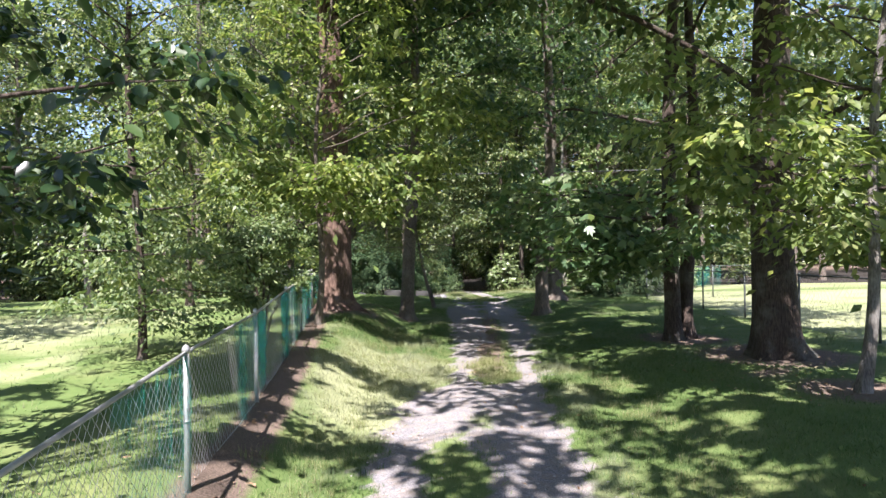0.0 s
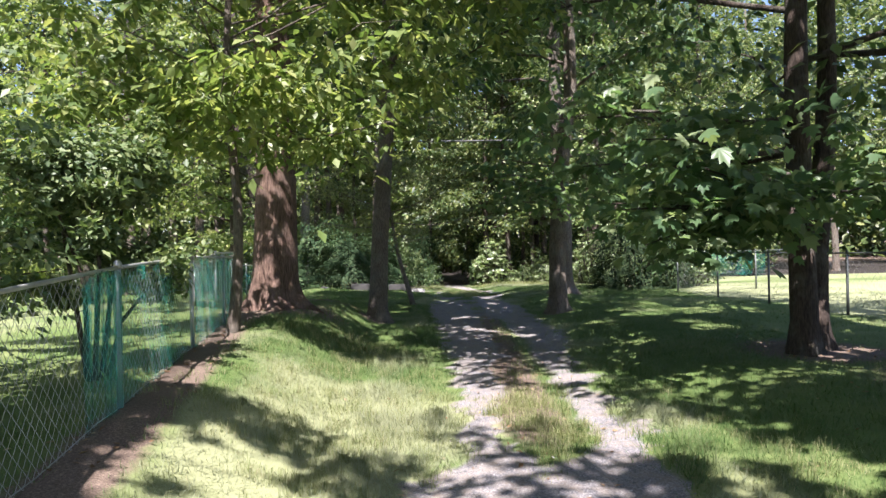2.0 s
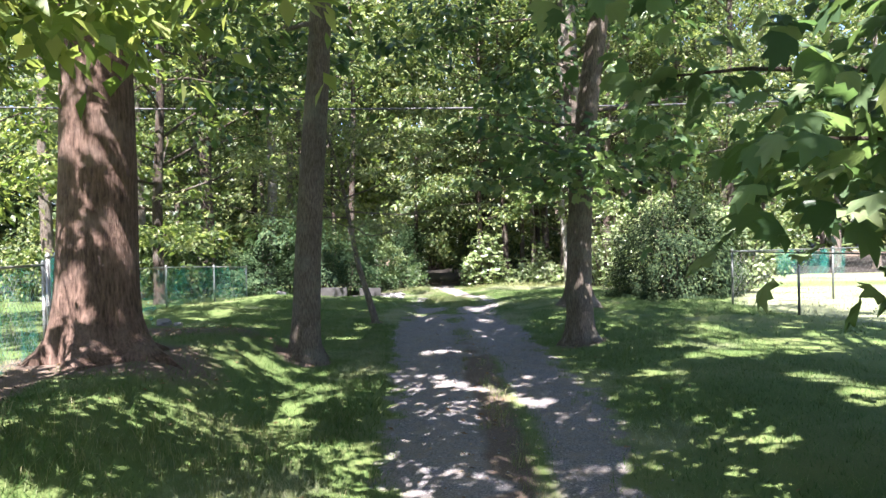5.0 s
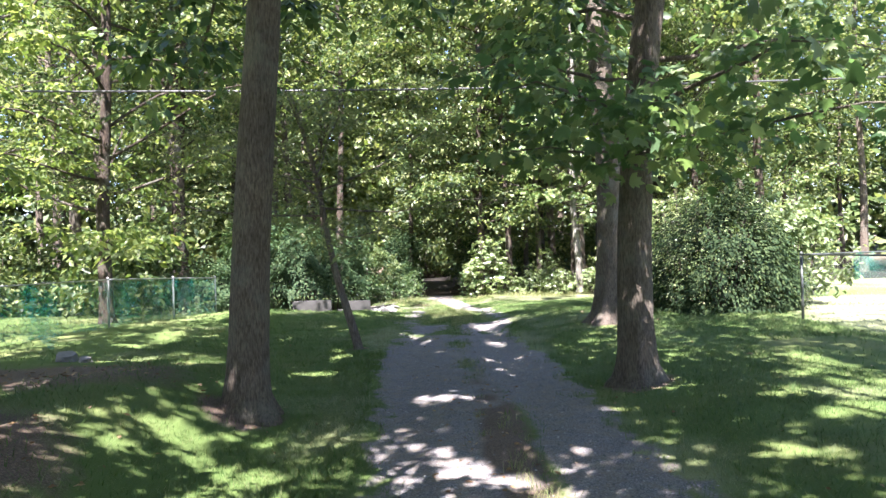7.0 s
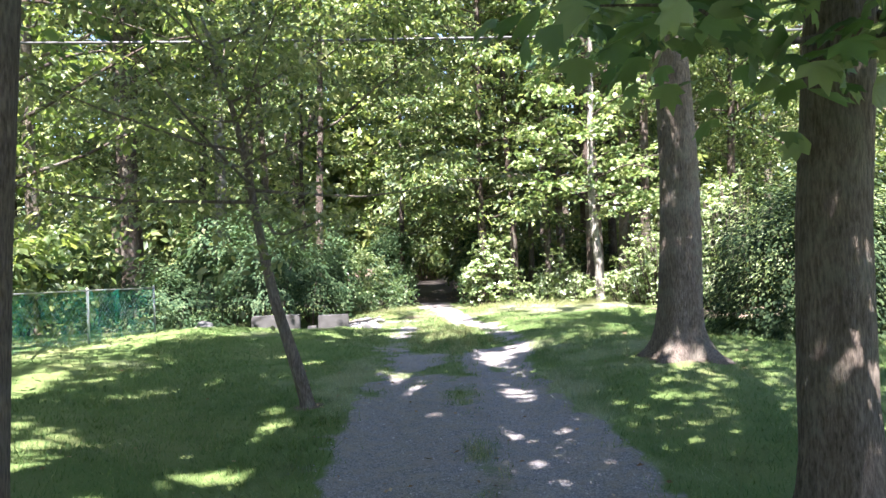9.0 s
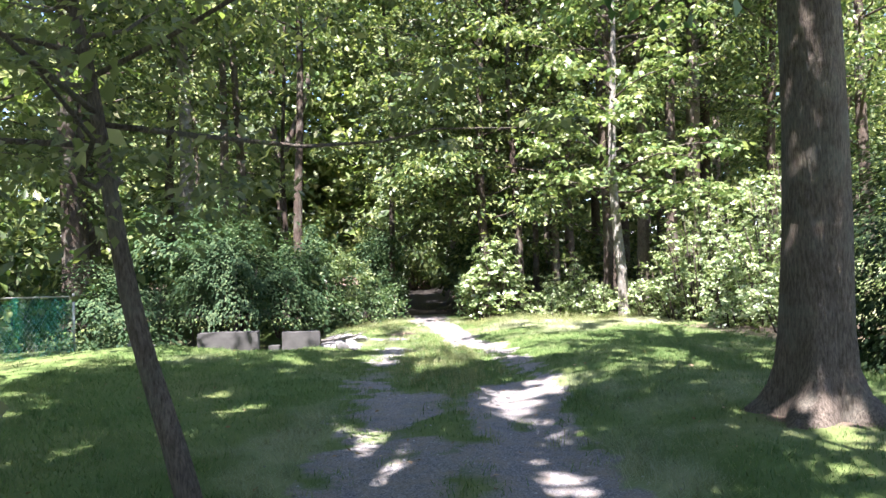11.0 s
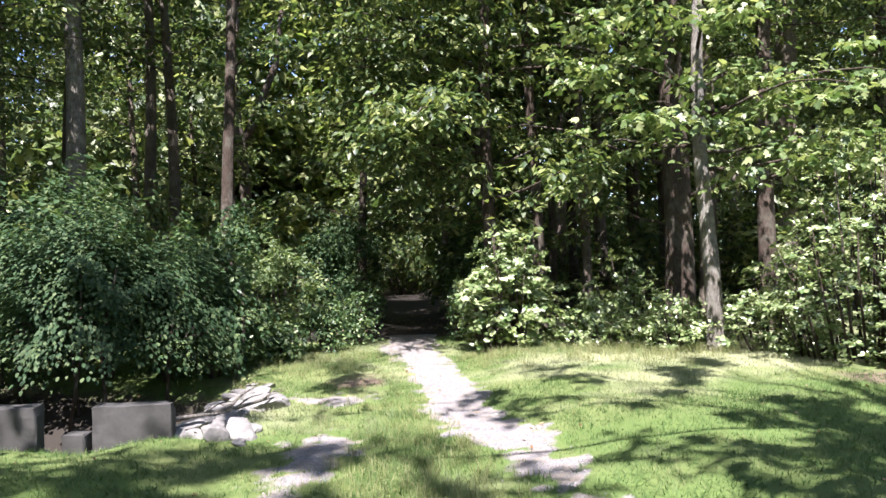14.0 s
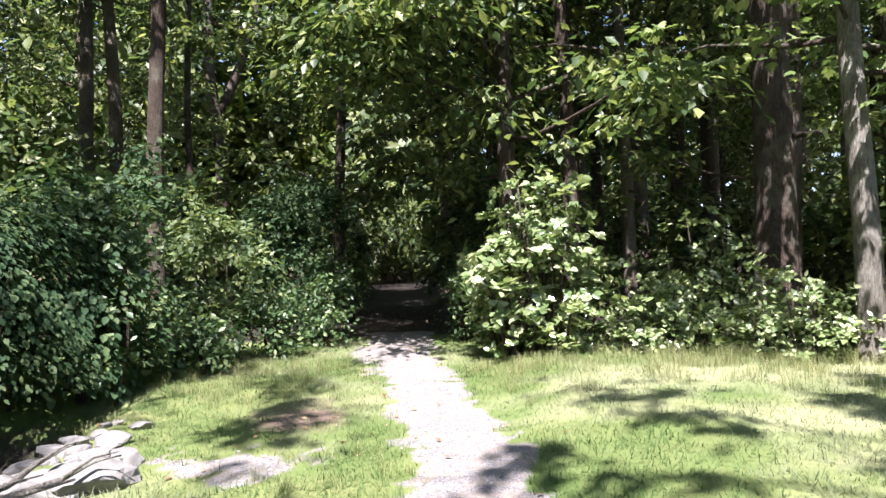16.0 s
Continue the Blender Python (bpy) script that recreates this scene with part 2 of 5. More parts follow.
def part(name, data, mat, parent, label=""):
    """One mesh object under a thing; data is a bmesh or a mesh in the parent's frame."""
    if isinstance(data, bmesh.types.BMesh):
        me = bpy.data.meshes.new(name)
        data.to_mesh(me)
        data.free()
        me.materials.append(mat)
    else:
        me = data
    ob = new(name, me)
    ob.parent = parent
    if label:
        ob["label"] = label
    return ob


def ss(t):
    t = np.clip(t, 0, 1)
    return t * t * (3 - 2 * t)


def drive_x(y):
    return np.interp(y, [-30, 0, 8, 22, 30, 36, 41, 45, 60, 80], [-0.2, 0.1, 0.4, 1.17, 1.53, 1.9, 2.1, 2.2, 2.2, 1.4])


def wave(x, y, s=1.0, k=0.0):
    return (np.sin(x * 1.7 * s + 1.3 * np.sin(y * 0.9 * s + k) + k) + np.sin(y * 2.1 * s + 1.1 * np.sin(x * 1.3 * s - k) + 2 * k)) * 0.5


def patch(x, y, cell, k=0):
    """Smooth random lumps of about one cell's size, 0 to 1."""
    tab = np.random.default_rng(100 + k).random((256, 256))
    u, v = np.asarray(x) / cell + 1000, np.asarray(y) / cell + 1000
    i, j = np.floor(u).astype(int), np.floor(v).astype(int)
    a, b = ss(u - i), ss(v - j)
    i, j, i1, j1 = i % 256, j % 256, (i + 1) % 256, (j + 1) % 256
    return (tab[i, j] * (1 - a) + tab[i1, j] * a) * (1 - b) + (tab[i, j1] * (1 - a) + tab[i1, j1] * a) * b


def dry_sunlit_at(x, y):
    """Where the lawn is thin and dry along the worn tracks, and paled in place of sunlight left of the drive, in field
    and yard, and on the open ground by the creek.
    """
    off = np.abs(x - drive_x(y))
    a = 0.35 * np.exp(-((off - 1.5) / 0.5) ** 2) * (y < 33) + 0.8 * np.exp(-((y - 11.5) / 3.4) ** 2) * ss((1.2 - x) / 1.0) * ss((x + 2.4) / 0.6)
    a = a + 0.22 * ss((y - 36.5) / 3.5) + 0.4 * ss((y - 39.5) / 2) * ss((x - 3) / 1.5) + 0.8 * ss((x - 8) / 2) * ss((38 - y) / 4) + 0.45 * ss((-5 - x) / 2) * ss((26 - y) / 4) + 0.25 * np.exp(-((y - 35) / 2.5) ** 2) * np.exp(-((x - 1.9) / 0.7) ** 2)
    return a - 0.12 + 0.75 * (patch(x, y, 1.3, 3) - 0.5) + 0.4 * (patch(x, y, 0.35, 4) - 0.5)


def ground_z(x, y):
    x, y = np.asarray(x, float), np.asarray(y, float)
    z = np.interp(y, [-40, 0, 10, 24, 31, 36, 40, 44, 50, 60, 100, 400], [-0.3, -0.38, -0.43, -0.43, -0.45, -0.62, -0.76, -0.85, -0.95, -0.9, 0.2, 6])
    near = 1 - ss((y - 22) / 6)
    z = z + near * np.interp(y, [0, 5, 8.5, 12.3, 17, 22], [0.4, 0.43, 0.41, 0.55, 0.62, 0.6]) * ss((-1.0 - x) / 1.5) + (1 - near) * 0.22 * ss((-2.0 - x) / 3)
    z = z + 0.18 * ss((x - 2.6) / 2)
    d = (y - (41.1 - 0.2 * (x + 1))) / 2.0
    z = z - 1.5 * np.exp(-d * d) * ss((-0.8 - x) / 0.9) * ss((x + 30) / 10)
    z = z + 0.16 * ss((0.1 - x) / 1.2) * ss((y - 31.5) / 3.5) * (1 - ss((y - 38.25) / 0.5)) * ss((x + 6) / 2)
    edge = np.abs(x - drive_x(y))
    z = z + 0.035 * wave(x, y, 1.1) * ss((edge - 0.8) / 1.5) + 0.012 * wave(x, y, 4.0, 2.0)
    z = z - 0.05 * np.exp(-((edge - 0.75) / 0.35) ** 2) * (1 - ss((y - 33) / 3))
    return z


def gravel_at(x, y):
    """How much gravel lies at a place, 0 to 1."""
    c = np.interp(y, [0, 8, 10.5, 12, 14, 16, 19, 24, 29, 31, 36], [0.45, 0.4, 0.55, 1.0, 1.1, 1.15, 1.4, 1.42, 1.4, 1.5, 1.9])
    half = np.interp(y, [0, 10, 12, 16, 19], [1.4, 1.4, 1.15, 1.2, 1.48])
    fringe = 0.13 * wave(x, y, 2.3, 1.0) + 0.13 * wave(x, y, 6.1, 2.0) + 0.10 * wave(x, y, 13.0, 0.5)
    e = np.abs(x - c) + fringe
    a = ss((half + 0.18 * np.exp(-((y - 26) / 2.5) ** 2) - e) / 0.6) * (1 - ss((y - 31.5 - wave(x, y, 1.6)) / 2.5))
    mid = np.exp(-((x - c - 0.08) / 0.27) ** 2) * (1 - 0.3 * ss((y - 15) / 2) * ss((29 - y) / 2)) * (0.5 + 0.5 * wave(x, y, 1.3, 4.0) + 1.5 * fringe)
    a = a * (1 - 0.8 * np.clip(mid, 0, 1))
    for ty, tx, wy, wx in ((6.9, -0.3, 1.7, 0.4), (12.9, -0.1, 1.5, 0.5), (15.6, -0.1, 1.2, 0.25)):
        d = ((y - ty) / wy) ** 2 + ((x - c - tx) / wx) ** 2 + 2.2 * fringe
        a = a * (1 - (0.72 if ty < 8 else 0.92) * ss((1.25 - d) / 0.9))
    a = a * (1 - 0.92 * np.exp(-((x - c - 0.08 - 0.1 * wave(x, y, 0.8)) / 0.36) ** 2) * ss((y - 11.5) / 2) * ss((26 - y) / 4) * ss((patch(x, y, 0.5, 8) - 0.08) / 0.3))
    a = a * (1 - 0.6 * ss((patch(x, y, 0.45, 9) + 0.4 * patch(x, y, 0.16, 10) - 0.68) / 0.2) * ss((y - 26.5) / 4))
    rx = np.interp(y, [30, 31.8, 33.1, 35.2, 36.4, 37.5, 38.2, 39.3, 40.7, 42, 43.6, 46.7, 49], [2.35, 2.8, 3.02, 3.1, 3.0, 3.0, 2.75, 2.55, 2.55, 2.4, 2.33, 1.93, 2.1])
    rw = np.interp(y, [30, 31.8, 33.1, 36.4, 37.5, 38.2, 39.3, 40.7, 42, 43.6, 46.7], [0.5, 0.28, 0.2, 0.2, 0.27, 0.47, 0.46, 0.42, 0.46, 0.42, 0.6])
    a = np.maximum(a, ss((rw + 0.2 - np.abs(x - rx) - 1.1 * fringe) / 0.4) * ss((y - 29) / 3) * (1 - ss((y - 49.5) / 1.5)))
    lx = np.interp(y, [32, 36.6, 38.7], [0.45, 0.68, 0.9])
    a = np.maximum(a, 0.9 * ss((0.45 - np.abs(x - lx) - 1.6 * fringe) / 0.4) * ss((y - 31) / 2) * (1 - ss((y - 38.6) / 0.7)) * (0.55 + 0.6 * wave(x, y, 0.9, 2.0)))
    a = np.maximum(a, 0.95 * ss((0.56 - np.hypot(x - 0.8, (y - 37.7) / 2.0) - 1.3 * fringe) / 0.4))
    a = np.maximum(a, 0.85 * ss((0.62 - np.hypot((x - 0.68) * 0.8, (y - 40.8) * 0.8) - 1.7 * fringe) / 0.6))
    return np.clip(a, 0, 1)


def litter_at(x, y):
    fx = np.interp(y, [0, 5.5, 12.3, 19], [-1.6, -2.05, -2.7, -3.6])
    a = np.exp(-((x - fx - 0.2) / 0.3) ** 2) * (1 - ss((y - 20) / 4))
    for tx, ty, r in TREE_FEET:
        a = np.maximum(a, 1.1 * np.exp(-((x - tx) ** 2 + (y - ty) ** 2) / (2 * r * r)))
    a = np.maximum(a, ss((y - 49.5 - 0.6 * wave(x, y, 0.9)) / 1.5))
    a = np.maximum(a, 0.62 * ss((x - 7.2) / 1.0) * ss((y - 33.5) / 2) * (1 - ss((y - 40) / 1.5)) * (1 - ss((x - 11.5) / 2)))
    d = (y - (41.1 - 0.2 * (x + 1))) / 2.2
    a = np.maximum(a, np.exp(-d * d) * ss((-0.6 - x) / 0.6) * 1.2)
    a = np.maximum(a, 1.0 * ss((y - 11) / 2) * ss((27 - y) / 4) * np.exp(-((x - drive_x(y) - 0.22) / 0.42) ** 2))
    a = np.maximum(a, 0.7 * np.exp(-((x - 5.6) / 1.6) ** 2 - ((y - 10.8) / 1.3) ** 2) * (0.6 + 0.5 * wave(x, y, 2.2)))
    a = np.maximum(a, (0.45 + 0.35 * patch(x, y, 0.4, 12)) * np.exp(-((x - 1.05) ** 2 * 1.8 + (y - 42.4) ** 2 * 0.5)))
    return a


TREE_FEET = [(-2.95, 19.8, 0.9), (-1.28, 22.7, 0.35), (3.45, 23.6, 0.35), (4.8, 29.3, 0.4), (5.5, 15.6, 0.8), (6.3, 12.9, 1.1), (6.0, 9.7, 0.7), (-3.4, 22.9, 1.05), (-0.4, 28.0, 0.15)]


# ---- ground ----
def axis(lo, hi, step, far, grow=1.22):
    a = list(np.arange(lo, hi, step))
    s, x = step, a[0]
    while x > -far:
        s *= grow
        x -= s
        a.insert(0, x)
    s, x = step, a[-1]
    while x < far:
        s *= grow
        x += s
        a.append(x)
    return np.array(a)


GX, GY = axis(-6, 9, 0.11, 700), axis(0, 52, 0.14, 700)
XX, YY = np.meshgrid(GX, GY)
co = np.stack([XX, YY, ground_z(XX, YY)], -1).reshape(-1, 3)
idx = np.arange(co.shape[0]).reshape(XX.shape)
quads = np.stack([idx[:-1, :-1], idx[:-1, 1:], idx[1:, 1:], idx[1:, :-1]], -1).reshape(-1, 4)
grav, litt = gravel_at(co[:, 0], co[:, 1]), litter_at(co[:, 0], co[:, 1])
# wet creek mud, darkened further in place of the hollow's shade
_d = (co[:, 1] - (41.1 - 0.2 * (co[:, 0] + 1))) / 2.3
mud_shade = 1.3 * np.exp(-_d * _d) * ss((-0.95 - co[:, 0]) / 0.4) * ss((co[:, 0] + 24) / 6)
# the woods path is darkened for the deep shade at its mouth
mud_shade = np.maximum(mud_shade, 0.75 * ss((co[:, 1] - 48.4) / 1.5) * ss((75 - co[:, 1]) / 10))
on_drive = (grav[quads].mean(1) > 0.4) & (co[quads][:, :, 1].mean(1) < 50)


def ground_piece(name, sel, label, cat):
    q = quads[sel]
    used, inv = np.unique(q, return_inverse=True)
    me = array_mesh(name, co[used], inv.reshape(q.shape), M_GROUND)
    for n, a in (("gravel", grav), ("litter", litt), ("mud_shade", mud_shade), ("dry", dry_sunlit_at(co[:, 0], co[:, 1]))):
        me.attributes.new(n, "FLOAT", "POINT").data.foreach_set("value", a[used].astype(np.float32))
    me.polygons.foreach_set("use_smooth", [True] * len(me.polygons))
    return tagged(new(name, me), label, cat, kind="structure")


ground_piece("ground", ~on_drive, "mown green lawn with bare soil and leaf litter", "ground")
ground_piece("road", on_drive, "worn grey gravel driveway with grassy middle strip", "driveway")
water = array_mesh("water", np.array([(-16, 38.5, -1.95), (-1.0, 38.5, -1.95), (-1.0, 47, -1.95), (-16, 47, -1.95)]), np.array([[0, 1, 2, 3]]), M_WATER)
tagged(new("water", water), "dark still creek water below the bank", "water", kind="structure")

# ---- leaves ----
OVAL = (np.array([(0, 0, 0), (0.45, 0.27, 0.07), (1, 0, -0.05), (0.45, -0.27, 0.07)]), np.array([(0, 1, 2), (0, 2, 3)]))
BROAD = (np.array([(0, 0, 0), (0.3, 0.3, 0.05), (0.68, 0.26, 0.02), (1, 0, -0.1), (0.68, -0.26, 0.02), (0.3, -0.3, 0.05)]),
         np.array([(0, 1, 2), (0, 2, 3), (0, 3, 4), (0, 4, 5)]))
LOBED = (np.array([(0, 0, 0), (0.08, 0.34, 0.02), (0.36, 0.5, -0.06), (0.45, 0.27, 0.05), (0.74, 0.33, -0.02), (0.7, 0.14, 0.04), (1, 0, -0.1),
                   (0.7, -0.14, 0.04), (0.74, -0.33, -0.02), (0.45, -0.27, 0.05), (0.36, -0.5, -0.06), (0.08, -0.34, 0.02)]),
         np.array([(0, 1, 2), (0, 2, 3), (0, 3, 4), (0, 4, 5), (0, 5, 6), (0, 6, 7), (0, 7, 8), (0, 8, 9), (0, 9, 10), (0, 10, 11)]))


def unit(v):
    return v / np.maximum(np.linalg.norm(v, axis=1, keepdims=True), 1e-9)


def leaf_mesh(name, pos, nrm, size, mat, shape=OVAL, along=None):
    """One mesh of many single leaves, each turned at random about its normal or pointing along a given way."""
    tv, tf = shape
    n, k = len(pos), len(tv)
    nrm = unit(nrm)
    t = rng.normal(size=(n, 3)) if along is None else along
    t = unit(np.cross(np.cross(nrm, t), nrm))
    b = np.cross(nrm, t)
    v = pos[:, None] + size[:, None, None] * (tv[None, :, 0:1] * t[:, None] + tv[None, :, 1:2] * b[:, None] + tv[None, :, 2:3] * nrm[:, None])
    f = tf[None] + (np.arange(n) * k)[:, None, None]
    return array_mesh(name, v.reshape(-1, 3), f.reshape(-1, 3), mat)


def sprays(centres, per, radius, flat=0.22, up=0.8):
    """Leaf places in small drooping sprays round the centres, with normals and the ways that the tips point."""
    n = len(centres) * per
    off = rng.normal(size=(n, 3)) * radius * 0.5 * np.repeat(rng.uniform(0.4, 1.15, (len(centres), 1)), per, 0)
    off[:, 2] = off[:, 2] * flat - 0.3 * (off[:, 0] ** 2 + off[:, 1] ** 2) / max(radius, 0.1)
    pos = np.repeat(centres, per, 0) + off
    out = unit(off * np.array([1, 1, 0]))
    nrm = rng.normal(size=(n, 3)) * 0.38 + out * 0.5 + np.array([0, 0, up])
    way = out - np.array([0, 0, 0.75]) + rng.normal(size=(n, 3)) * 0.45
    return pos, nrm, way


# wanted share of sunlit ground from place to place; high leaves are cut away to give it
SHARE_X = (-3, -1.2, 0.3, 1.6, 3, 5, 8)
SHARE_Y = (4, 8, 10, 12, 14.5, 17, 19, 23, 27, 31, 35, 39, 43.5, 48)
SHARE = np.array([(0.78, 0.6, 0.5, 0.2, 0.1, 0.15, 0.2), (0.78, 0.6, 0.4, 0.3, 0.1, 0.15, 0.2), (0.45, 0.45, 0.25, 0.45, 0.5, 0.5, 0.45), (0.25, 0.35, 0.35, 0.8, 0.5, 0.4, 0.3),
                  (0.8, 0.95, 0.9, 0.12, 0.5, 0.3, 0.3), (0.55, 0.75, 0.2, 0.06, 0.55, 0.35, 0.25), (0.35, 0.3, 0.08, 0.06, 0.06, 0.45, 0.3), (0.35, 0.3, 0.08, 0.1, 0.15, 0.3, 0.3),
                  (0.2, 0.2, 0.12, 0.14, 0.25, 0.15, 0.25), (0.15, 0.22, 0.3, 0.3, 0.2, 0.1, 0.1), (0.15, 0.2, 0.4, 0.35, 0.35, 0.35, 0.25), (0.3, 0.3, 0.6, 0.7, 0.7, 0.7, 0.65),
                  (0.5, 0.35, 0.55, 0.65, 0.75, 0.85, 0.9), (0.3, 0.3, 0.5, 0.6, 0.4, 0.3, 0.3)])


def cut_for_sun(pos):
    """Whether high leaves are left out, cut along the sun's rays so that chosen ground is sunlit."""
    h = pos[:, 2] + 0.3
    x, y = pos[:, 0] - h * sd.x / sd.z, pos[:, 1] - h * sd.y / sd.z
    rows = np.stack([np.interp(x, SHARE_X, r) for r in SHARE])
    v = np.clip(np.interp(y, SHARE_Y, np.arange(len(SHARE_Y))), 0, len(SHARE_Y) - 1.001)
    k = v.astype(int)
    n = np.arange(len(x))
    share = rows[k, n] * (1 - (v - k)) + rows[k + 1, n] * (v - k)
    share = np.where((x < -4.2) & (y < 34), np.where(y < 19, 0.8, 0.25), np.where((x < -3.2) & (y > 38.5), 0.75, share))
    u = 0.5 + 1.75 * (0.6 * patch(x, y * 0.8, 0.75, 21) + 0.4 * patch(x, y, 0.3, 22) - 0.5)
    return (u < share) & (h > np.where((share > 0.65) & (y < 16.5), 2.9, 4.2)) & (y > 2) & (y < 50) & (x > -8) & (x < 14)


def clear_way(pos):
    """Leaves that leave the driveway's headroom and the path's tunnel free."""
    x, y, z = pos[:, 0], pos[:, 1], pos[:, 2]
    g = ground_z(x, y)
    off = np.abs(x - drive_x(y))
    low = (off < 1.25) & (z < g + 2.7) & (y < 38)
    tunnel = (off < 0.8) & (z < g + 1.9 - 0.5 * ss((y - 48) / 6)) & (y >= 38)
    return ~(low | tunnel)


def tube(pts, radii, seg=10, rough=0.06, lobes=0, flare=0.0):
    """A tapered, slightly uneven stem along the points, closed at both ends."""
    bm = bmesh.new()
    rings = []
    pts = [Vector(p) for p in pts]
    for i, (p, r) in enumerate(zip(pts, radii)):
        d = (pts[min(i + 1, len(pts) - 1)] - pts[max(i - 1, 0)]).normalized()
        a = d.orthogonal().normalized() if abs(d.z) < 0.9 else (Vector((1, 0, 0)) - d * d.x).normalized()
        b = d.cross(a)
        ring = []
        for k in range(seg):
            w = 2 * math.pi * k / seg
            rr = r * (1 + rough * noise.noise((math.cos(w) * 2 + i * 0.35, math.sin(w) * 2, i * 0.5 + r * 9)))
            if lobes and i < 6:
                knob = noise.noise((math.cos(w) * 1.9 + r * 31, math.sin(w) * 1.9, i * 0.22))
                rr *= 1 + flare * (0.75, 0.46, 0.3, 0.16, 0.07, 0.02)[i] * max(0.15, 1 + 0.6 * math.sin(lobes * w + r * 20) + 1.1 * knob)
            ring.append(bm.verts.new(p + (a * math.cos(w) + b * math.sin(w)) * rr))
        rings.append(ring)
    for r0, r1 in zip(rings, rings[1:]):
        for k in range(seg):
            f = bm.faces.new((r0[k], r0[(k + 1) % seg], r1[(k + 1) % seg], r1[k]))
            f.smooth = True
    bm.faces.new(list(reversed(rings[0])))
    bm.faces.new(rings[-1])
    return bm


def stem_line(height, r0, lean=(0, 0), bend=0.15, top=0.25, sink=0.25, steps=14, seed=0, bow=0.0):
    pts, rad = [], []
    rr = random.Random(seed)
    ph = rr.uniform(0, 6)
    zs = [-sink, 0.0, 0.1, 0.24, 0.45, 0.8] + [0.8 + (height - 0.8) * (i / steps) ** 1.1 for i in range(1, steps + 1)]
    for z in zs:
        u = max(z, 0) / height
        wob = bend * math.sin(2.2 * u * math.pi + ph) * min(1, u * 4)
        low = min(max(z, 0), 6)
        pts.append((lean[0] * max(z, 0) + bow * low * low + wob, lean[1] * max(z, 0) + 0.7 * bend * math.cos(1.7 * u * math.pi + ph) * min(1, u * 4), z))
        rad.append(r0 * (1 - (1 - top) * u ** 0.9))
    return pts, rad


def on_line(pts, z):
    for a, b in zip(pts, pts[1:]):
        if a[2] <= z <= b[2]:
            t = (z - a[2]) / max(b[2] - a[2], 1e-6)
            return Vector(a).lerp(Vector(b), t)
    return Vector(pts[-1])


def tree(x, y, height, r0, label, name="tree", lean=(0, 0), bend=0.15, z_low=3.0, spread=4.0, limbs=14, per=30, clumps=7, leaf=0.2,
         bark=None, leaf_m=None, shape=OVAL, seed=0, flare=0.9, group="", extra=(), free=True, flat=0.22, near=None, spray=0.8, bow=0.0, bough=8, thick=1.0):
    """A tree: tapered trunk with a root flare, limbs, and a crown of many leaves in sprays along the limbs."""
    rr = random.Random(seed)
    gz = float(ground_z(x, y))
    root = thing(name, (x, y, gz), label, "tree", group)
    pts, rad = stem_line(height, r0, lean, bend, seed=seed, bow=bow)
    part("trunk", tube(pts, rad, 28 if r0 > 0.2 else 12, 0.08, 5, flare), bark or M_BARK, root)
    centres, low_centres = [], []
    specs = []
    for i in range(limbs):
        u = (i + rr.random() * 0.8) / limbs
        z = z_low + (height * 0.97 - z_low) * u
        ln = spread * (0.55 + 0.55 * math.sin(math.pi * min(1, 0.22 + 0.8 * u))) * rr.uniform(0.7, 1.1) * (1 - 0.45 * u * u)
        specs.append((z, i * 2.4 + rr.uniform(-0.5, 0.5), ln, rr.uniform(0.05, 0.5) + 0.4 * u))
    plain = len(specs)
    specs += list(extra)
    for i, (z, az, ln, rise) in enumerate(specs):
        s = on_line(pts, z)
        lp, lr = [], []
        base_r = max(0.018, min(0.3 * r0 * (1 - 0.6 * z / height), 0.012 * ln) * thick)
        for j in range(6):
            v = j / 5
            p = s + Vector((math.sin(az) * ln * v, math.cos(az) * ln * v, rise * ln * v - 0.16 * ln * v * v + 0.05 * ln * math.sin(5 * v + z)))
            p += Vector((rr.uniform(-1, 1), rr.uniform(-1, 1), 0)) * 0.05 * ln * v
            lp.append(p)
            lr.append(base_r * (1 - 0.82 * v))
        part("limb", tube(lp, lr, 6, 0.1), M_BARK_DARK if bark == M_BARK_GREY else bark or M_BARK, root)
        low_centres.append([])
        for c in range(max(2, int(clumps * ln / spread)) + (bough if i >= plain else 0)):
            v = rr.uniform(0.16, 1.05)
            k = min(int(v * 5), 4)
            p = lp[k].lerp(lp[k + 1], min(v * 5 - k, 1.2))
            side = rr.uniform(-1, 1) * 0.38 * ln * (1.1 - 0.6 * v)
            (low_centres[-1] if near and i >= plain else centres).append((p.x + math.cos(az) * side, p.y - math.sin(az) * side, p.z + rr.uniform(-0.25, 0.35)))
    pos, nrm, way = sprays(np.array(centres), per, spray, flat)
    if free:
        at = pos + np.array([x, y, gz])
        # high leaves are dropped where sun patches are wanted below
        keep = clear_way(at) & ~(cut_for_sun(at) & (y < 38))
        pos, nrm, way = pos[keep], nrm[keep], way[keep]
    part("crown", leaf_mesh("crown", pos, nrm, leaf * rng.uniform(0.6, 1.25, len(pos)), leaf_m or M_MAPLE, shape, way), None, root)
    for centre_set in low_centres:
        if centre_set:
            pos, nrm, way = sprays(np.array(centre_set), 13, 0.7, 0.3)
            keep = clear_way(pos + np.array([x, y, gz]))
            part("leafy_bough", leaf_mesh("leafy_bough", pos[keep], nrm[keep], near * rng.uniform(0.55, 1.1, keep.sum()), M_BOUGH, LOBED, way[keep]), None, root)["kind"] = "stuff"
    return root


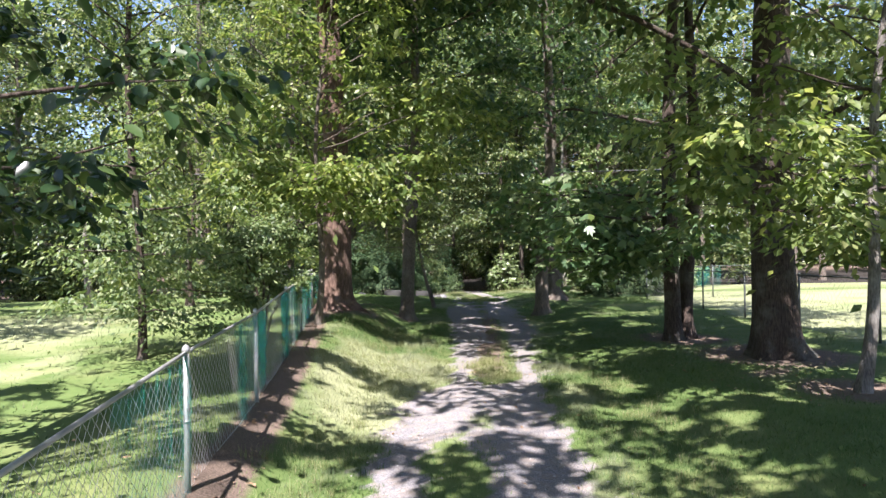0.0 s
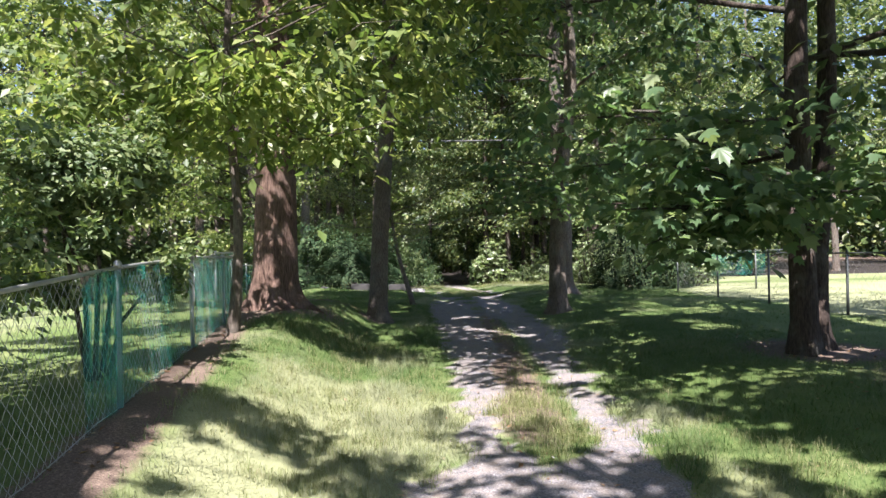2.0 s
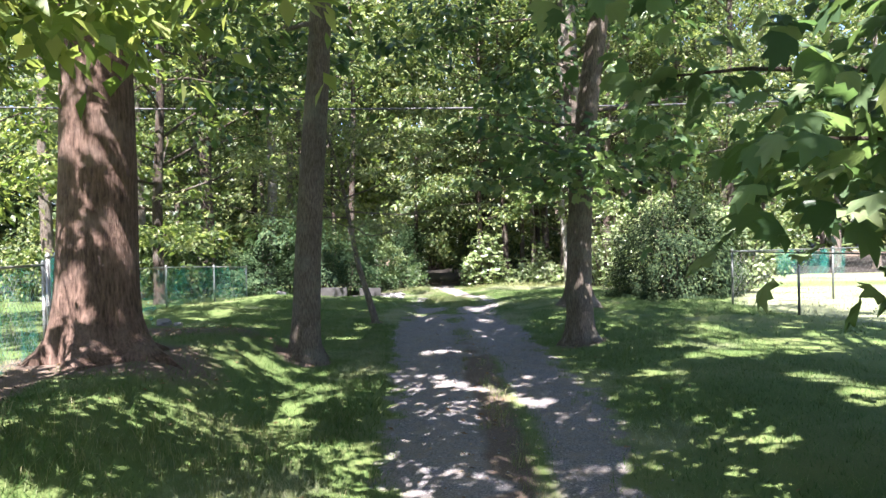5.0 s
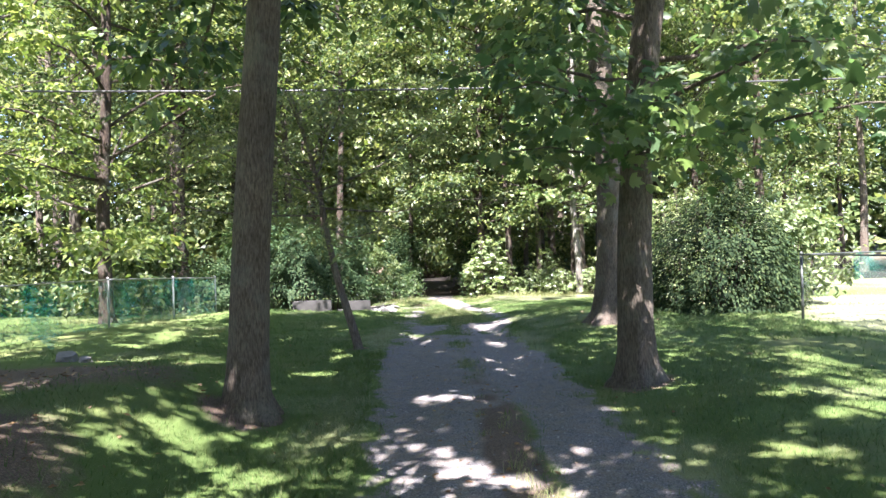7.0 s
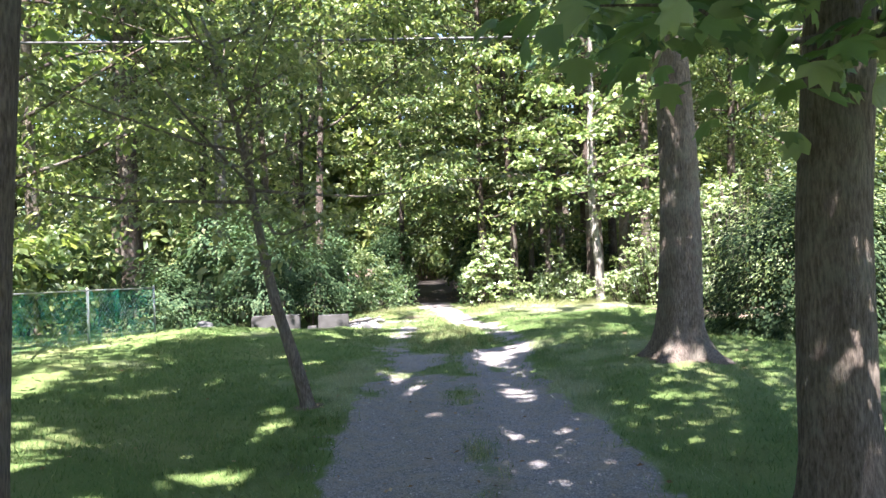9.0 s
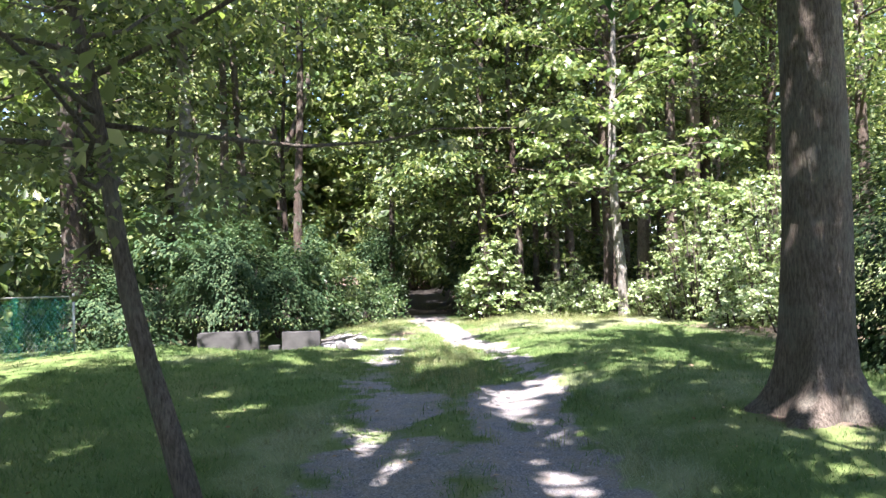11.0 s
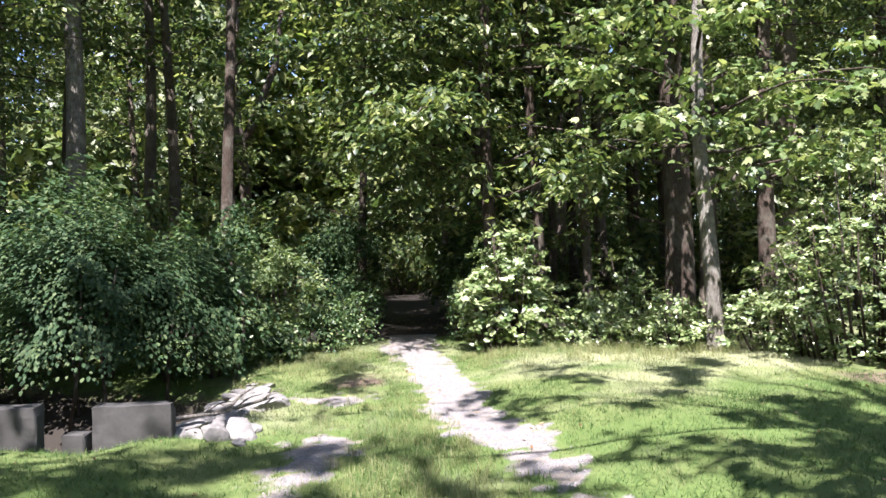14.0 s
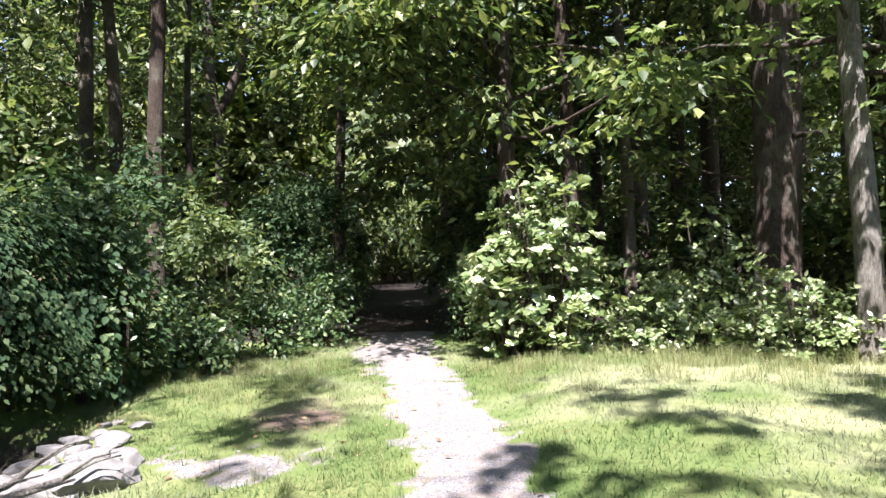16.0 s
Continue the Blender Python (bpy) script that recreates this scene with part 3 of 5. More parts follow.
def shrub(x, y, rx, ry, h, label, n=2600, leaf=0.14, mat=None, shape=OVAL, seed=0, name="shrub", stems=6, lift=0.0, free=True, top=1.0, group=""):
    """A shrub: several stems and leaves in a lumpy, uneven shell with gaps."""
    rr = random.Random(seed)
    gz = float(ground_z(x, y))
    root = thing(name, (x, y, gz), label, "shrub", group)
    lumps = []
    for i in range(int(9 + 5 * rx * ry)):
        a, d, u = rr.uniform(0, 6.283), math.sqrt(rr.random()) * 0.8, rr.random()
        lim = 1 - 0.55 * u ** 2
        lumps.append((math.cos(a) * d * rx * lim, math.sin(a) * d * ry * lim, lift + (h - lift) * (0.12 + 0.8 * u * top)))
    for i in range(stems):
        L = rr.choice(lumps)
        b = (L[0] * 0.15, L[1] * 0.15, -0.1)
        m = (L[0] * 0.5 + rr.uniform(-0.1, 0.1), L[1] * 0.5, L[2] * 0.55)
        part("stem", tube([b, m, L], [0.03, 0.022, 0.008], 6, 0.1), M_BARK_DARK, root)
    L = np.array(lumps)
    pick = rng.integers(0, len(L), n)
    d = unit(rng.normal(size=(n, 3)))
    own = rng.uniform(0.3, 1.5, len(L))
    r = (0.28 + 0.2 * min(rx, ry)) * rng.uniform(0.35, 1.15, n) ** 0.6 * own[pick]
    pos = L[pick] + d * r[:, None] * np.array([1.05, 1.05, 0.7])
    n_shoot = int(16 + 14 * rx * ry)
    tip = unit(rng.normal(size=(n_shoot, 3)) * np.array([0.8, 0.8, 0.3]) + np.array([0, 0, 0.7])) * rng.uniform(0.5, 1.0, (n_shoot, 1)) * (0.35 + 0.22 * h)
    at = L[rng.integers(0, len(L), n_shoot)]
    k = n // 2
    sh, u = rng.integers(0, n_shoot, k), rng.random(k)
    pos[:k] = at[sh] + tip[sh] * u[:, None] - np.array([0, 0, 0.12]) * (u ** 2)[:, None] + rng.normal(size=(k, 3)) * leaf * 0.55
    pos[:, 2] = np.maximum(pos[:, 2], 0.03 + 0.2 * rng.random(n))
    nrm = d * 0.8 + rng.normal(size=(n, 3)) * 0.4 + np.array([0, 0, 0.75])
    if free:
        keep = clear_way(pos + np.array([x, y, gz]))
        pos, nrm = pos[keep], nrm[keep]
    part("foliage", leaf_mesh("foliage", pos, nrm, leaf * rng.uniform(0.6, 1.3, len(pos)), mat or M_SHRUB, shape), None, root)
    return root


# ---- trees along the drive ----
# many of the high extra limbs are unseen, added to shade the ground
tree(-3.08, 19.8, 24, 0.44, "massive tree with red-brown dappled bark beside the fence", lean=(-0.012, 0), z_low=8.5, spread=6.6, limbs=20, bark=M_BARK_RED, flare=1.4, seed=1, leaf=0.31, clumps=22, per=48, spray=1.1, bough=6,
     extra=((10, 1.6, 4.6, 0.05), (11, 1.9, 5.0, 0.05), (12, 1.3, 4.8, 0.05), (10.5, 1.1, 5.0, 0.05), (9.5, 2.1, 4.6, 0.05), (12.5, 1.7, 5.4, 0.05),
            (10, -2.4, 4.6, 0.05), (10.5, -2.85, 5.4, 0.05), (9.6, -2.0, 4.6, 0.05), (11, -1.4, 4.0, 0.05), (11.5, -2.6, 5.0, 0.05), (9.5, 2.5, 4.6, 0.05), (10.5, 2.7, 5.0, 0.05), (11, 2.35, 5.2, 0.05)))
tree(-1.21, 22.75, 20, 0.225, "straight grey-brown tree on the lawn beside the drive", lean=(0.035, 0.01), z_low=5.0, spread=5.5, limbs=20, seed=2, leaf=0.27, clumps=18, per=50, spray=1.1,
     extra=((13, -1.6, 6.5, 0.1), (15, -1.3, 6.5, 0.1), (17, -1.7, 6.0, 0.1), (14, -2.0, 6.5, 0.1), (18.5, -1.4, 5.5, 0.1), (12.5, -0.15, 6.8, 0.1), (14, 0.1, 6.5, 0.1), (13, -0.45, 7.0, 0.1), (11.5, 0.2, 6.5, 0.1), (15, -0.25, 6.5, 0.1)))
tree(3.45, 23.65, 20, 0.23, "grey-brown maple leaning gently beside the drive", lean=(-0.045, 0.0), bow=0.021, bend=0.03, z_low=4.6, spread=5, limbs=18, seed=3, leaf=0.24, clumps=12, per=46, near=0.21, spray=1.1, bough=5,
     extra=((2.9, 3.4, 2.6, 0.06), (3.1, 2.3, 3.0, 0.1), (3.0, -2.14, 2.1, 0.0), (3.3, -2.6, 2.4, 0.04), (3.5, -2.3, 2.6, 0.05), (3.6, 2.9, 3.0, 0.05), (4.2, 1.6, 3.2, 0.1), (3.9, -1.7, 2.4, 0.1)))
tree(4.8, 29.35, 16, 0.32, "stout furrowed grey tree with flared roots on the lawn", flare=1.5, z_low=5.5, spread=4.6, limbs=16, seed=4, leaf=0.26, clumps=12, per=40, spray=1.1, bough=12,
     extra=((11.5, 0.0, 6.0, 0.1), (12.5, -0.5, 6.2, 0.1), (12.0, -0.9, 6.2, 0.1), (13.0, 0.5, 5.5, 0.1), (11.0, 0.3, 6.0, 0.1), (10.5, -0.3, 5.0, 0.1), (13.5, -0.25, 6.8, 0.1), (14.2, 0.15, 6.6, 0.1)))
two = tree(5.24, 15.5, 19, 0.19, "two-stemmed tree with dark bark on shaded lawn", lean=(0.02, 0.0), z_low=3.4, spread=5.6, seed=5, limbs=24, leaf=0.22, bark=M_BARK_DARK, clumps=13, per=46, near=0.23, spray=1.0,
     extra=((2.3, -1.95, 3.3, 0.03), (2.2, -1.8, 3.0, 0.1), (2.9, -2.2, 3.6, 0.06), (2.5, 4.0, 3.2, 0.08), (2.8, -1.2, 3.2, 0.12), (2.4, 5.6, 2.6, 0.1), (3.2, 4.5, 3.4, 0.12), (3.4, -1.6, 3.4, 0.1), (2.3, 3.3, 2.6, 0.08), (2.3, -1.87, 2.7, -0.15), (2.5, -2.3, 2.4, -0.12), (2.2, -2.05, 2.3, -0.1)))
p2, r2 = stem_line(12, 0.19, (0.05, 0.03), 0.15, seed=15)
part("trunk", tube([Vector(p) + Vector((0.4, 0.38, 0)) for p in p2], r2, 14, 0.1, 5, 0.9), M_BARK_DARK, two)
tree(6.33, 12.9, 22, 0.42, "massive dark-barked tree with spreading roots on the lawn", z_low=3.6, spread=6.5, seed=6, limbs=26, leaf=0.26, bark=M_BARK_DARK, clumps=13, per=44, spray=1.1, leaf_m=M_FOREST,
     extra=((8.5, -1.75, 8.2, 0.12), (9.5, -1.95, 8.5, 0.1), (10.5, -1.6, 8.0, 0.12), (11, -2.1, 8.5, 0.1), (13, -1.5, 7.5, 0.1), (14.5, -1.8, 8.0, 0.1), (16, -1.4, 7.0, 0.1), (12.5, -1.2, 7.0, 0.1), (9.0, -1.08, 6.6, 0.1), (10, -0.76, 7.0, 0.1), (11, -1.32, 6.5, 0.1), (10, -0.93, 8.0, 0.08), (12, -0.6, 7.0, 0.08), (8.6, -1.4, 7.2, 0.08), (8.5, -2.14, 6.6, 0.05), (9.2, -1.98, 5.6, 0.05), (8.8, -2.3, 7.0, 0.05)), bough=16)
tree(5.95, 9.65, 9, 0.09, "slender pale-barked tree leaning over the lawn", lean=(0.09, 0.0), z_low=2.3, spread=3.2, seed=7, leaf=0.19, leaf_m=M_BRIGHT, bark=M_BARK_GREY, limbs=18, per=34, clumps=11, flat=0.12, spray=0.75,
     extra=((2.6, -1.5, 2.6, 0.15), (3.2, -1.9, 3.0, 0.2), (3.8, -1.2, 3.0, 0.2), (4.4, -1.6, 3.2, 0.2), (2.2, 0.6, 2.2, 0.05)))
tree(-2.9, 15.9, 9.0, 0.08, "slim sapling with light green leaves beside the fence", lean=(0.04, 0.0), z_low=2.6, spread=2.6, seed=8, leaf=0.19, leaf_m=M_BRIGHT, limbs=22, per=34, clumps=12, flat=0.1, spray=0.7, bough=10,
     extra=((2.7, 1.7, 3.0, 0.2), (3.4, 2.2, 3.2, 0.25), (3.0, 2.9, 2.4, 0.2), (4.2, 1.9, 3.8, 0.22), (3.6, 1.0, 3.6, 0.2), (4.6, 1.4, 4.2, 0.2), (3.0, -1.9, 2.2, 0.15), (3.8, -2.4, 2.4, 0.15), (5.0, 2.0, 3.6, 0.15)))
tree(-0.4, 28.0, 4.8, 0.085, "thin leaning tree with a flat spreading crown", lean=(-0.235, 0.03), bend=0.05, z_low=2.0, spread=3.7, seed=9, leaf=0.1, leaf_m=M_OLIVE, bark=M_BARK, limbs=17, per=66, clumps=11, flare=0.3, flat=0.16, spray=0.85, thick=1.25)

# ---- trees of the left yard and behind the start ----
# its extra limbs hang above the view, added to shade the left lawn
tree(-4.9, 5.2, 9, 0.14, "dark evergreen tree with big glossy leaves behind the fence", lean=(0.0, 0.0), z_low=1.6, spread=2.9, seed=20, leaf=0.15, leaf_m=M_DARK, shape=BROAD, bark=M_BARK_DARK, limbs=30, per=60, clumps=11, spray=0.7,
     extra=((7.6, 1.1, 3.6, 0.1), (8.4, 0.7, 3.4, 0.1), (8.0, 1.5, 3.4, 0.1), (7.8, 0.4, 3.2, 0.1), (8.6, 1.2, 4.0, 0.1)), bough=12)
# the next three stand out of view, added to shade drive and lawn
tree(5.0, 2.0, 18, 0.24, "tall unseen leafy tree near the drive, added for shade", z_low=7.0, spread=6.0, seed=27, leaf=0.3, limbs=20, clumps=20, per=46, spray=1.1, group="yard trees", bark=M_BARK_DARK,
     extra=((9, -0.7, 4.6, 0.1), (11, -0.6, 5.0, 0.1), (12.5, -0.9, 4.6, 0.1), (10, -0.4, 5.0, 0.1), (9.5, -1.9, 6.3, 0.05), (10.5, -1.22, 6.0, 0.05), (10, -0.8, 6.6, 0.05), (11, -1.57, 7.0, 0.05), (9.5, -2.36, 5.7, 0.05), (11.5, -1.0, 7.0, 0.05)))
tree(4.4, -2.2, 15, 0.22, "tall unseen leafy tree behind the start, added for shade", z_low=5.0, spread=4.6, seed=49, leaf=0.28, limbs=18, clumps=13, per=40, spray=1.0, group="yard trees", bark=M_BARK_DARK)
tree(-5.6, -1.2, 16, 0.24, "tall leafy tree on the yard lawn, added for shade", z_low=6.0, spread=5.4, seed=50, leaf=0.28, limbs=20, clumps=16, per=42, spray=1.0, group="yard trees", bark=M_BARK_DARK,
     extra=((8, 1.2, 5.0, 0.08), (9, 0.8, 5.4, 0.08), (10, 1.6, 5.0, 0.08), (9.5, 0.4, 5.6, 0.08), (11, 1.0, 5.6, 0.08)))
tree(8.2, 6.2, 15, 0.2, "leafy tree shading the lawn near the start", z_low=4.6, spread=4.8, seed=28, leaf_m=M_SHRUB, leaf=0.22, limbs=18, clumps=13, per=38, bark=M_BARK_DARK)
# this one and the next are added at the side for yard shade
tree(-13.0, 9.5, 16, 0.24, "tall leafy tree on the yard lawn, added for shade", z_low=5.0, spread=5.0, seed=29, leaf=0.3, limbs=16, clumps=12, per=32, spray=1.0, group="yard trees", bark=M_BARK_DARK)
tree(-17.0, 16.0, 18, 0.26, "tall leafy tree on the yard lawn, added for shade", z_low=5.5, spread=5.5, seed=23, leaf=0.32, limbs=18, clumps=11, per=30, spray=1.1, group="yard trees", bark=M_BARK_DARK)
tree(-9.5, 25.5, 8, 0.14, "light-leaved tree spreading behind the green fence", z_low=1.8, spread=4.2, seed=24, leaf=0.2, limbs=22, clumps=12, per=34, leaf_m=M_BRIGHT, bark=M_BARK_DARK)
# pale bark stands in for the sun on its lower trunk
tree(-12.5, 24.0, 6, 0.14, "small tree with a sunlit lower trunk on the lawn", z_low=2.4, spread=2.6, seed=25, leaf=0.2, limbs=12, clumps=8, per=26, bark=M_BARK_GREY)
# its upper crown and long limbs are added to shade the creek side
tree(-7.6, 34.0, 18, 0.19, "tall light-leaved tree with low limbs behind the green fence", z_low=1.8, spread=5.2, seed=26, leaf=0.22, limbs=34, clumps=13, per=40, leaf_m=M_BRIGHT, bark=M_BARK_DARK,
     extra=((12, 1.4, 6.5, 0.1), (13.5, 1.1, 7.0, 0.1), (14.5, 1.7, 6.5, 0.1), (12.5, 0.8, 6.5, 0.1), (15, 1.35, 7.0, 0.1), (13, 1.9, 6.0, 0.1)))

# ---- trees at the edge of the woods ----
tree(7.75, 43.4, 13, 0.17, "pale-barked tree lit by sun at the wood's edge", lean=(-0.02, 0.0), z_low=3.9, spread=3.6, seed=40, leaf=0.16, leaf_m=M_EDGE, shape=LOBED, bark=M_BARK_GREY, limbs=22, clumps=11, per=26, flare=0.3, spray=0.6, bough=4,
     extra=((3.5, 2.2, 3.0, 0.12), (3.9, 1.5, 3.4, 0.12), (4.5, 2.7, 3.0, 0.12), (4.2, -2.4, 2.4, 0.2), (5.0, -1.9, 2.8, 0.2)))
tree(8.5, 46.7, 24, 0.36, "stout dark trunk in the woods behind shrubs", z_low=2.2, spread=5, seed=41, leaf=0.22, leaf_m=M_FOREST, bark=M_BARK_DARK, limbs=28, clumps=11, per=40)
# its highest extra limbs are added to shade thicket and path mouth
tree(4.15, 47.4, 22, 0.18, "slim forest tree wrapped in leafy shoots", lean=(-0.01, 0.0), z_low=2.6, spread=4.6, seed=42, leaf=0.2, leaf_m=M_FOREST, limbs=34, clumps=14, per=42,
     extra=((4.2, -1.9, 3.4, 0.2), (5, -2.2, 3.6, 0.15), (6, -1.7, 3.4, 0.1), (5.5, -2.5, 3.4, 0.1), (4.6, -1.4, 3.2, 0.15), (6.5, -2.1, 3.6, 0.1), (8, -2.4, 4.6, 0.1), (9.5, -2.1, 4.8, 0.1), (7, -2.2, 4.0, 0.1), (11, -2.16, 7.0, 0.1), (12.5, -1.9, 7.2, 0.1), (14, -2.3, 6.8, 0.1), (15, -2.0, 7.2, 0.1), (12, -1.7, 6.8, 0.1)), bark=M_BARK_DARK)
tree(-7.8, 51.6, 25, 0.33, "tall forest tree with pale sunlit bark", lean=(0.02, 0.0), z_low=9, spread=4.5, seed=43, leaf=0.34, leaf_m=M_FOREST, limbs=16, clumps=9, per=24, bark=M_BARK_GREY)
tree(7.5, 51.0, 22, 0.16, "slim dark forest trunk among leaves", z_low=5, spread=4, seed=44, leaf=0.32, leaf_m=M_FOREST, limbs=20, clumps=9, per=24, bark=M_BARK)
tree(7.6, 55.8, 22, 0.16, "slim dark forest trunk among leaves", z_low=5, spread=4, seed=45, leaf=0.34, leaf_m=M_FOREST, limbs=20, clumps=9, per=24, bark=M_BARK)
tree(4.5, 51.8, 13, 0.1, "young forest tree arching over the dark path", z_low=1.6, spread=3.4, seed=47, leaf=0.3, leaf_m=M_FOREST, limbs=22, clumps=10, per=26, bark=M_BARK_DARK)
tree(0.7, 52.8, 20, 0.15, "young forest tree beside the dark path", z_low=2.2, spread=3.4, seed=46, leaf=0.24, leaf_m=M_FOREST, limbs=28, clumps=14, per=38, bark=M_BARK_DARK)


for k, (x, y, h, r, b, low) in enumerate(((-7.7, 58.3, 24, 0.28, M_BARK, 12), (-11.2, 50.2, 24, 0.36, M_BARK_GREY, 11), (-9.4, 55.2, 23, 0.24, M_BARK_DARK, 10), (-13.5, 56, 24, 0.3, M_BARK_DARK, 11), (-5.0, 60.5, 22, 0.16, M_BARK_DARK, 11),
                                         (12.0, 48.0, 24, 0.33, M_BARK, 8.5), (10.2, 54.5, 23, 0.24, M_BARK_DARK, 9), (9.2, 58.5, 23, 0.22, M_BARK_DARK, 10), (12.6, 57.5, 22, 0.26, M_BARK_DARK, 9), (5.9, 59.5, 22, 0.17, M_BARK_DARK, 8), (14.2, 51.5, 24, 0.28, M_BARK_DARK, 10))):
    tree(x, y, h, r, "tall bare forest trunk with leaves only high up" if b != M_BARK_GREY else "stout grey forest trunk with a high crown", lean=(0.012 * (k % 3 - 1), 0), z_low=low, spread=4.4, seed=140 + k, leaf=0.3, leaf_m=M_FOREST, limbs=14, clumps=9, per=24, bark=b, flare=0.5, group="tall forest trunks")
# their dense crowns, mostly above the view, are added to darken the understory
for k, (x, y, r) in enumerate(((-2.9, 50.2, 0.2), (10.6, 46.4, 0.22), (5.6, 49.0, 0.17), (-9.8, 46.5, 0.34))):
    tree(x, y, 24, r, "tall straight tree with a dense high crown at the wood's edge", lean=(0.008 * (1 - k % 3), 0), z_low=10.5, spread=5.6, seed=170 + k, leaf=0.28, leaf_m=M_FOREST, limbs=24, clumps=15, per=40, spray=1.0, bark=M_BARK_DARK, flare=0.5, group="wood edge trees")
# a dark forked tree before a sunny clearing
fork = tree(-8.6, 78.0, 26, 0.5, "dark forked tree standing before a sunlit clearing", lean=(0.02, 0), bend=0.5, z_low=13, spread=6, seed=160, leaf=0.4, leaf_m=M_MAPLE, limbs=14, clumps=11, per=24, bark=M_BARK_DARK)
part("trunk", tube([(0.1, 0, 9), (1.2, 0, 11.5), (2.6, 0, 15), (3.2, 0.2, 20)], [0.34, 0.3, 0.22, 0.1], 10, 0.1), M_BARK_DARK, fork)


# ---- the woods ----
def forest_tree(k):
    """Two kinds with fine leaves for the wood's edge, three coarser ones for its depth."""
    fine = k < 2
    return tree((-10, 10.8, -19, 14, 18)[k], (48, 50, 54, 56, 58)[k], (21, 23, 24, 19, 22)[k], (0.2, 0.26, 0.3, 0.17, 0.26)[k], "tall forest tree with dark trunk and layered leaves", name="forest_tree",
                z_low=(3.4, 4.6, 8, 5, 9)[k], spread=(4.2, 4.8, 5, 3.8, 4.8)[k], limbs=30 if fine else 26, per=42 if fine else 22, clumps=13 if fine else 11, leaf=0.18 if fine else 0.33, leaf_m=M_FOREST,
                bark=(M_BARK_DARK, M_BARK, M_BARK, M_BARK_DARK, M_BARK)[k], seed=30 + k, group="forest trees", free=False, flare=0.5, spray=0.85 if fine else 1.05, flat=0.38)


masters = [forest_tree(k) for k in range(5)]
rr = random.Random(5)
edge_spots = [(5.0, 54.0), (-12.5, 45), (13.8, 45.5), (-14.5, 40.5), (15.5, 49), (-15, 48), (16, 44), (8.8, 53.5), (-11.5, 52), (3.9, 58), (17, 50)]
spots = [(-10, 48), (10.8, 50), (-19, 54), (14, 56), (18, 58)] + edge_spots
tries = 0
while len(spots) < 54 and tries < 6000:
    tries += 1
    zone = rr.random()
    if zone < 0.5:
        x, y = rr.uniform(-24, 26), rr.uniform(57, 76)
    elif zone < 0.7:
        x, y = rr.uniform(-34, -17), rr.uniform(38, 62)
    elif zone < 0.86:
        x, y = rr.uniform(18, 42), rr.uniform(46, 70)
    else:
        x, y = rr.uniform(-36, -22), rr.uniform(6, 36)
    if abs(x - float(drive_x(y))) < 2.4 or (y > 50 and -0.27 < (x - 1.7) / (y - 31) < -0.03) or any((x - a) ** 2 + (y - b) ** 2 < 7.5 for a, b in spots):
        continue
    spots.append((x, y))
for i, (x, y) in enumerate(spots[5:]):
    sc = rr.uniform(0.85, 1.15)
    t = copy_thing(masters[i % 2 if i < len(edge_spots) else 2 + i % 3], pose(x, y, float(ground_z(x, y)), 0, 0, rr.uniform(0, 360)))
    t.scale = (sc, sc, sc)

# undergrowth: saplings and brush under the trees
under = [shrub(x, y, 1.7, 1.7, h, "dense leafy undergrowth beneath the forest trees", n=1350, leaf=0.27, mat=M_FOREST, seed=60 + k, name="undergrowth", group="undergrowth", free=False)
         for k, (x, y, h) in enumerate(((-14, 47, 2.6), (12, 48, 3.6), (16, 46, 2.0)))]
placed = []
tries = 0
while len(placed) < 62 and tries < 4000:
    tries += 1
    x, y = rr.uniform(-24, 26), rr.uniform(47, 68)
    if rr.random() < 0.3:
        x, y = rr.uniform(-28, -9), rr.uniform(38, 50)
    if (y < 62 and abs(x - float(drive_x(y))) < 2.7 - 0.7 * min(1, max(0, (y - 50) / 8))) or any((x - a) ** 2 + (y - b) ** 2 < 2.4 for a, b in placed) or (-9 < x < 0 and y < 46):
        continue
    placed.append((x, y))
    sc = rr.uniform(0.8, 1.25)
    t = copy_thing(under[len(placed) % 3], pose(x, y, float(ground_z(x, y)), 0, 0, rr.uniform(0, 360)))
    t.scale = (sc, sc, sc * rr.uniform(0.85, 1.3))


for k, (x, y) in enumerate(((2.2, 67), (0.2, 69.5), (4.2, 70), (1.5, 72.5), (3.2, 73.5))):
    t = copy_thing(under[k % 3], pose(x, y, float(ground_z(x, y)), 0, 0, 70 * k))
    t.scale = (1.2, 1.2, 1.7)


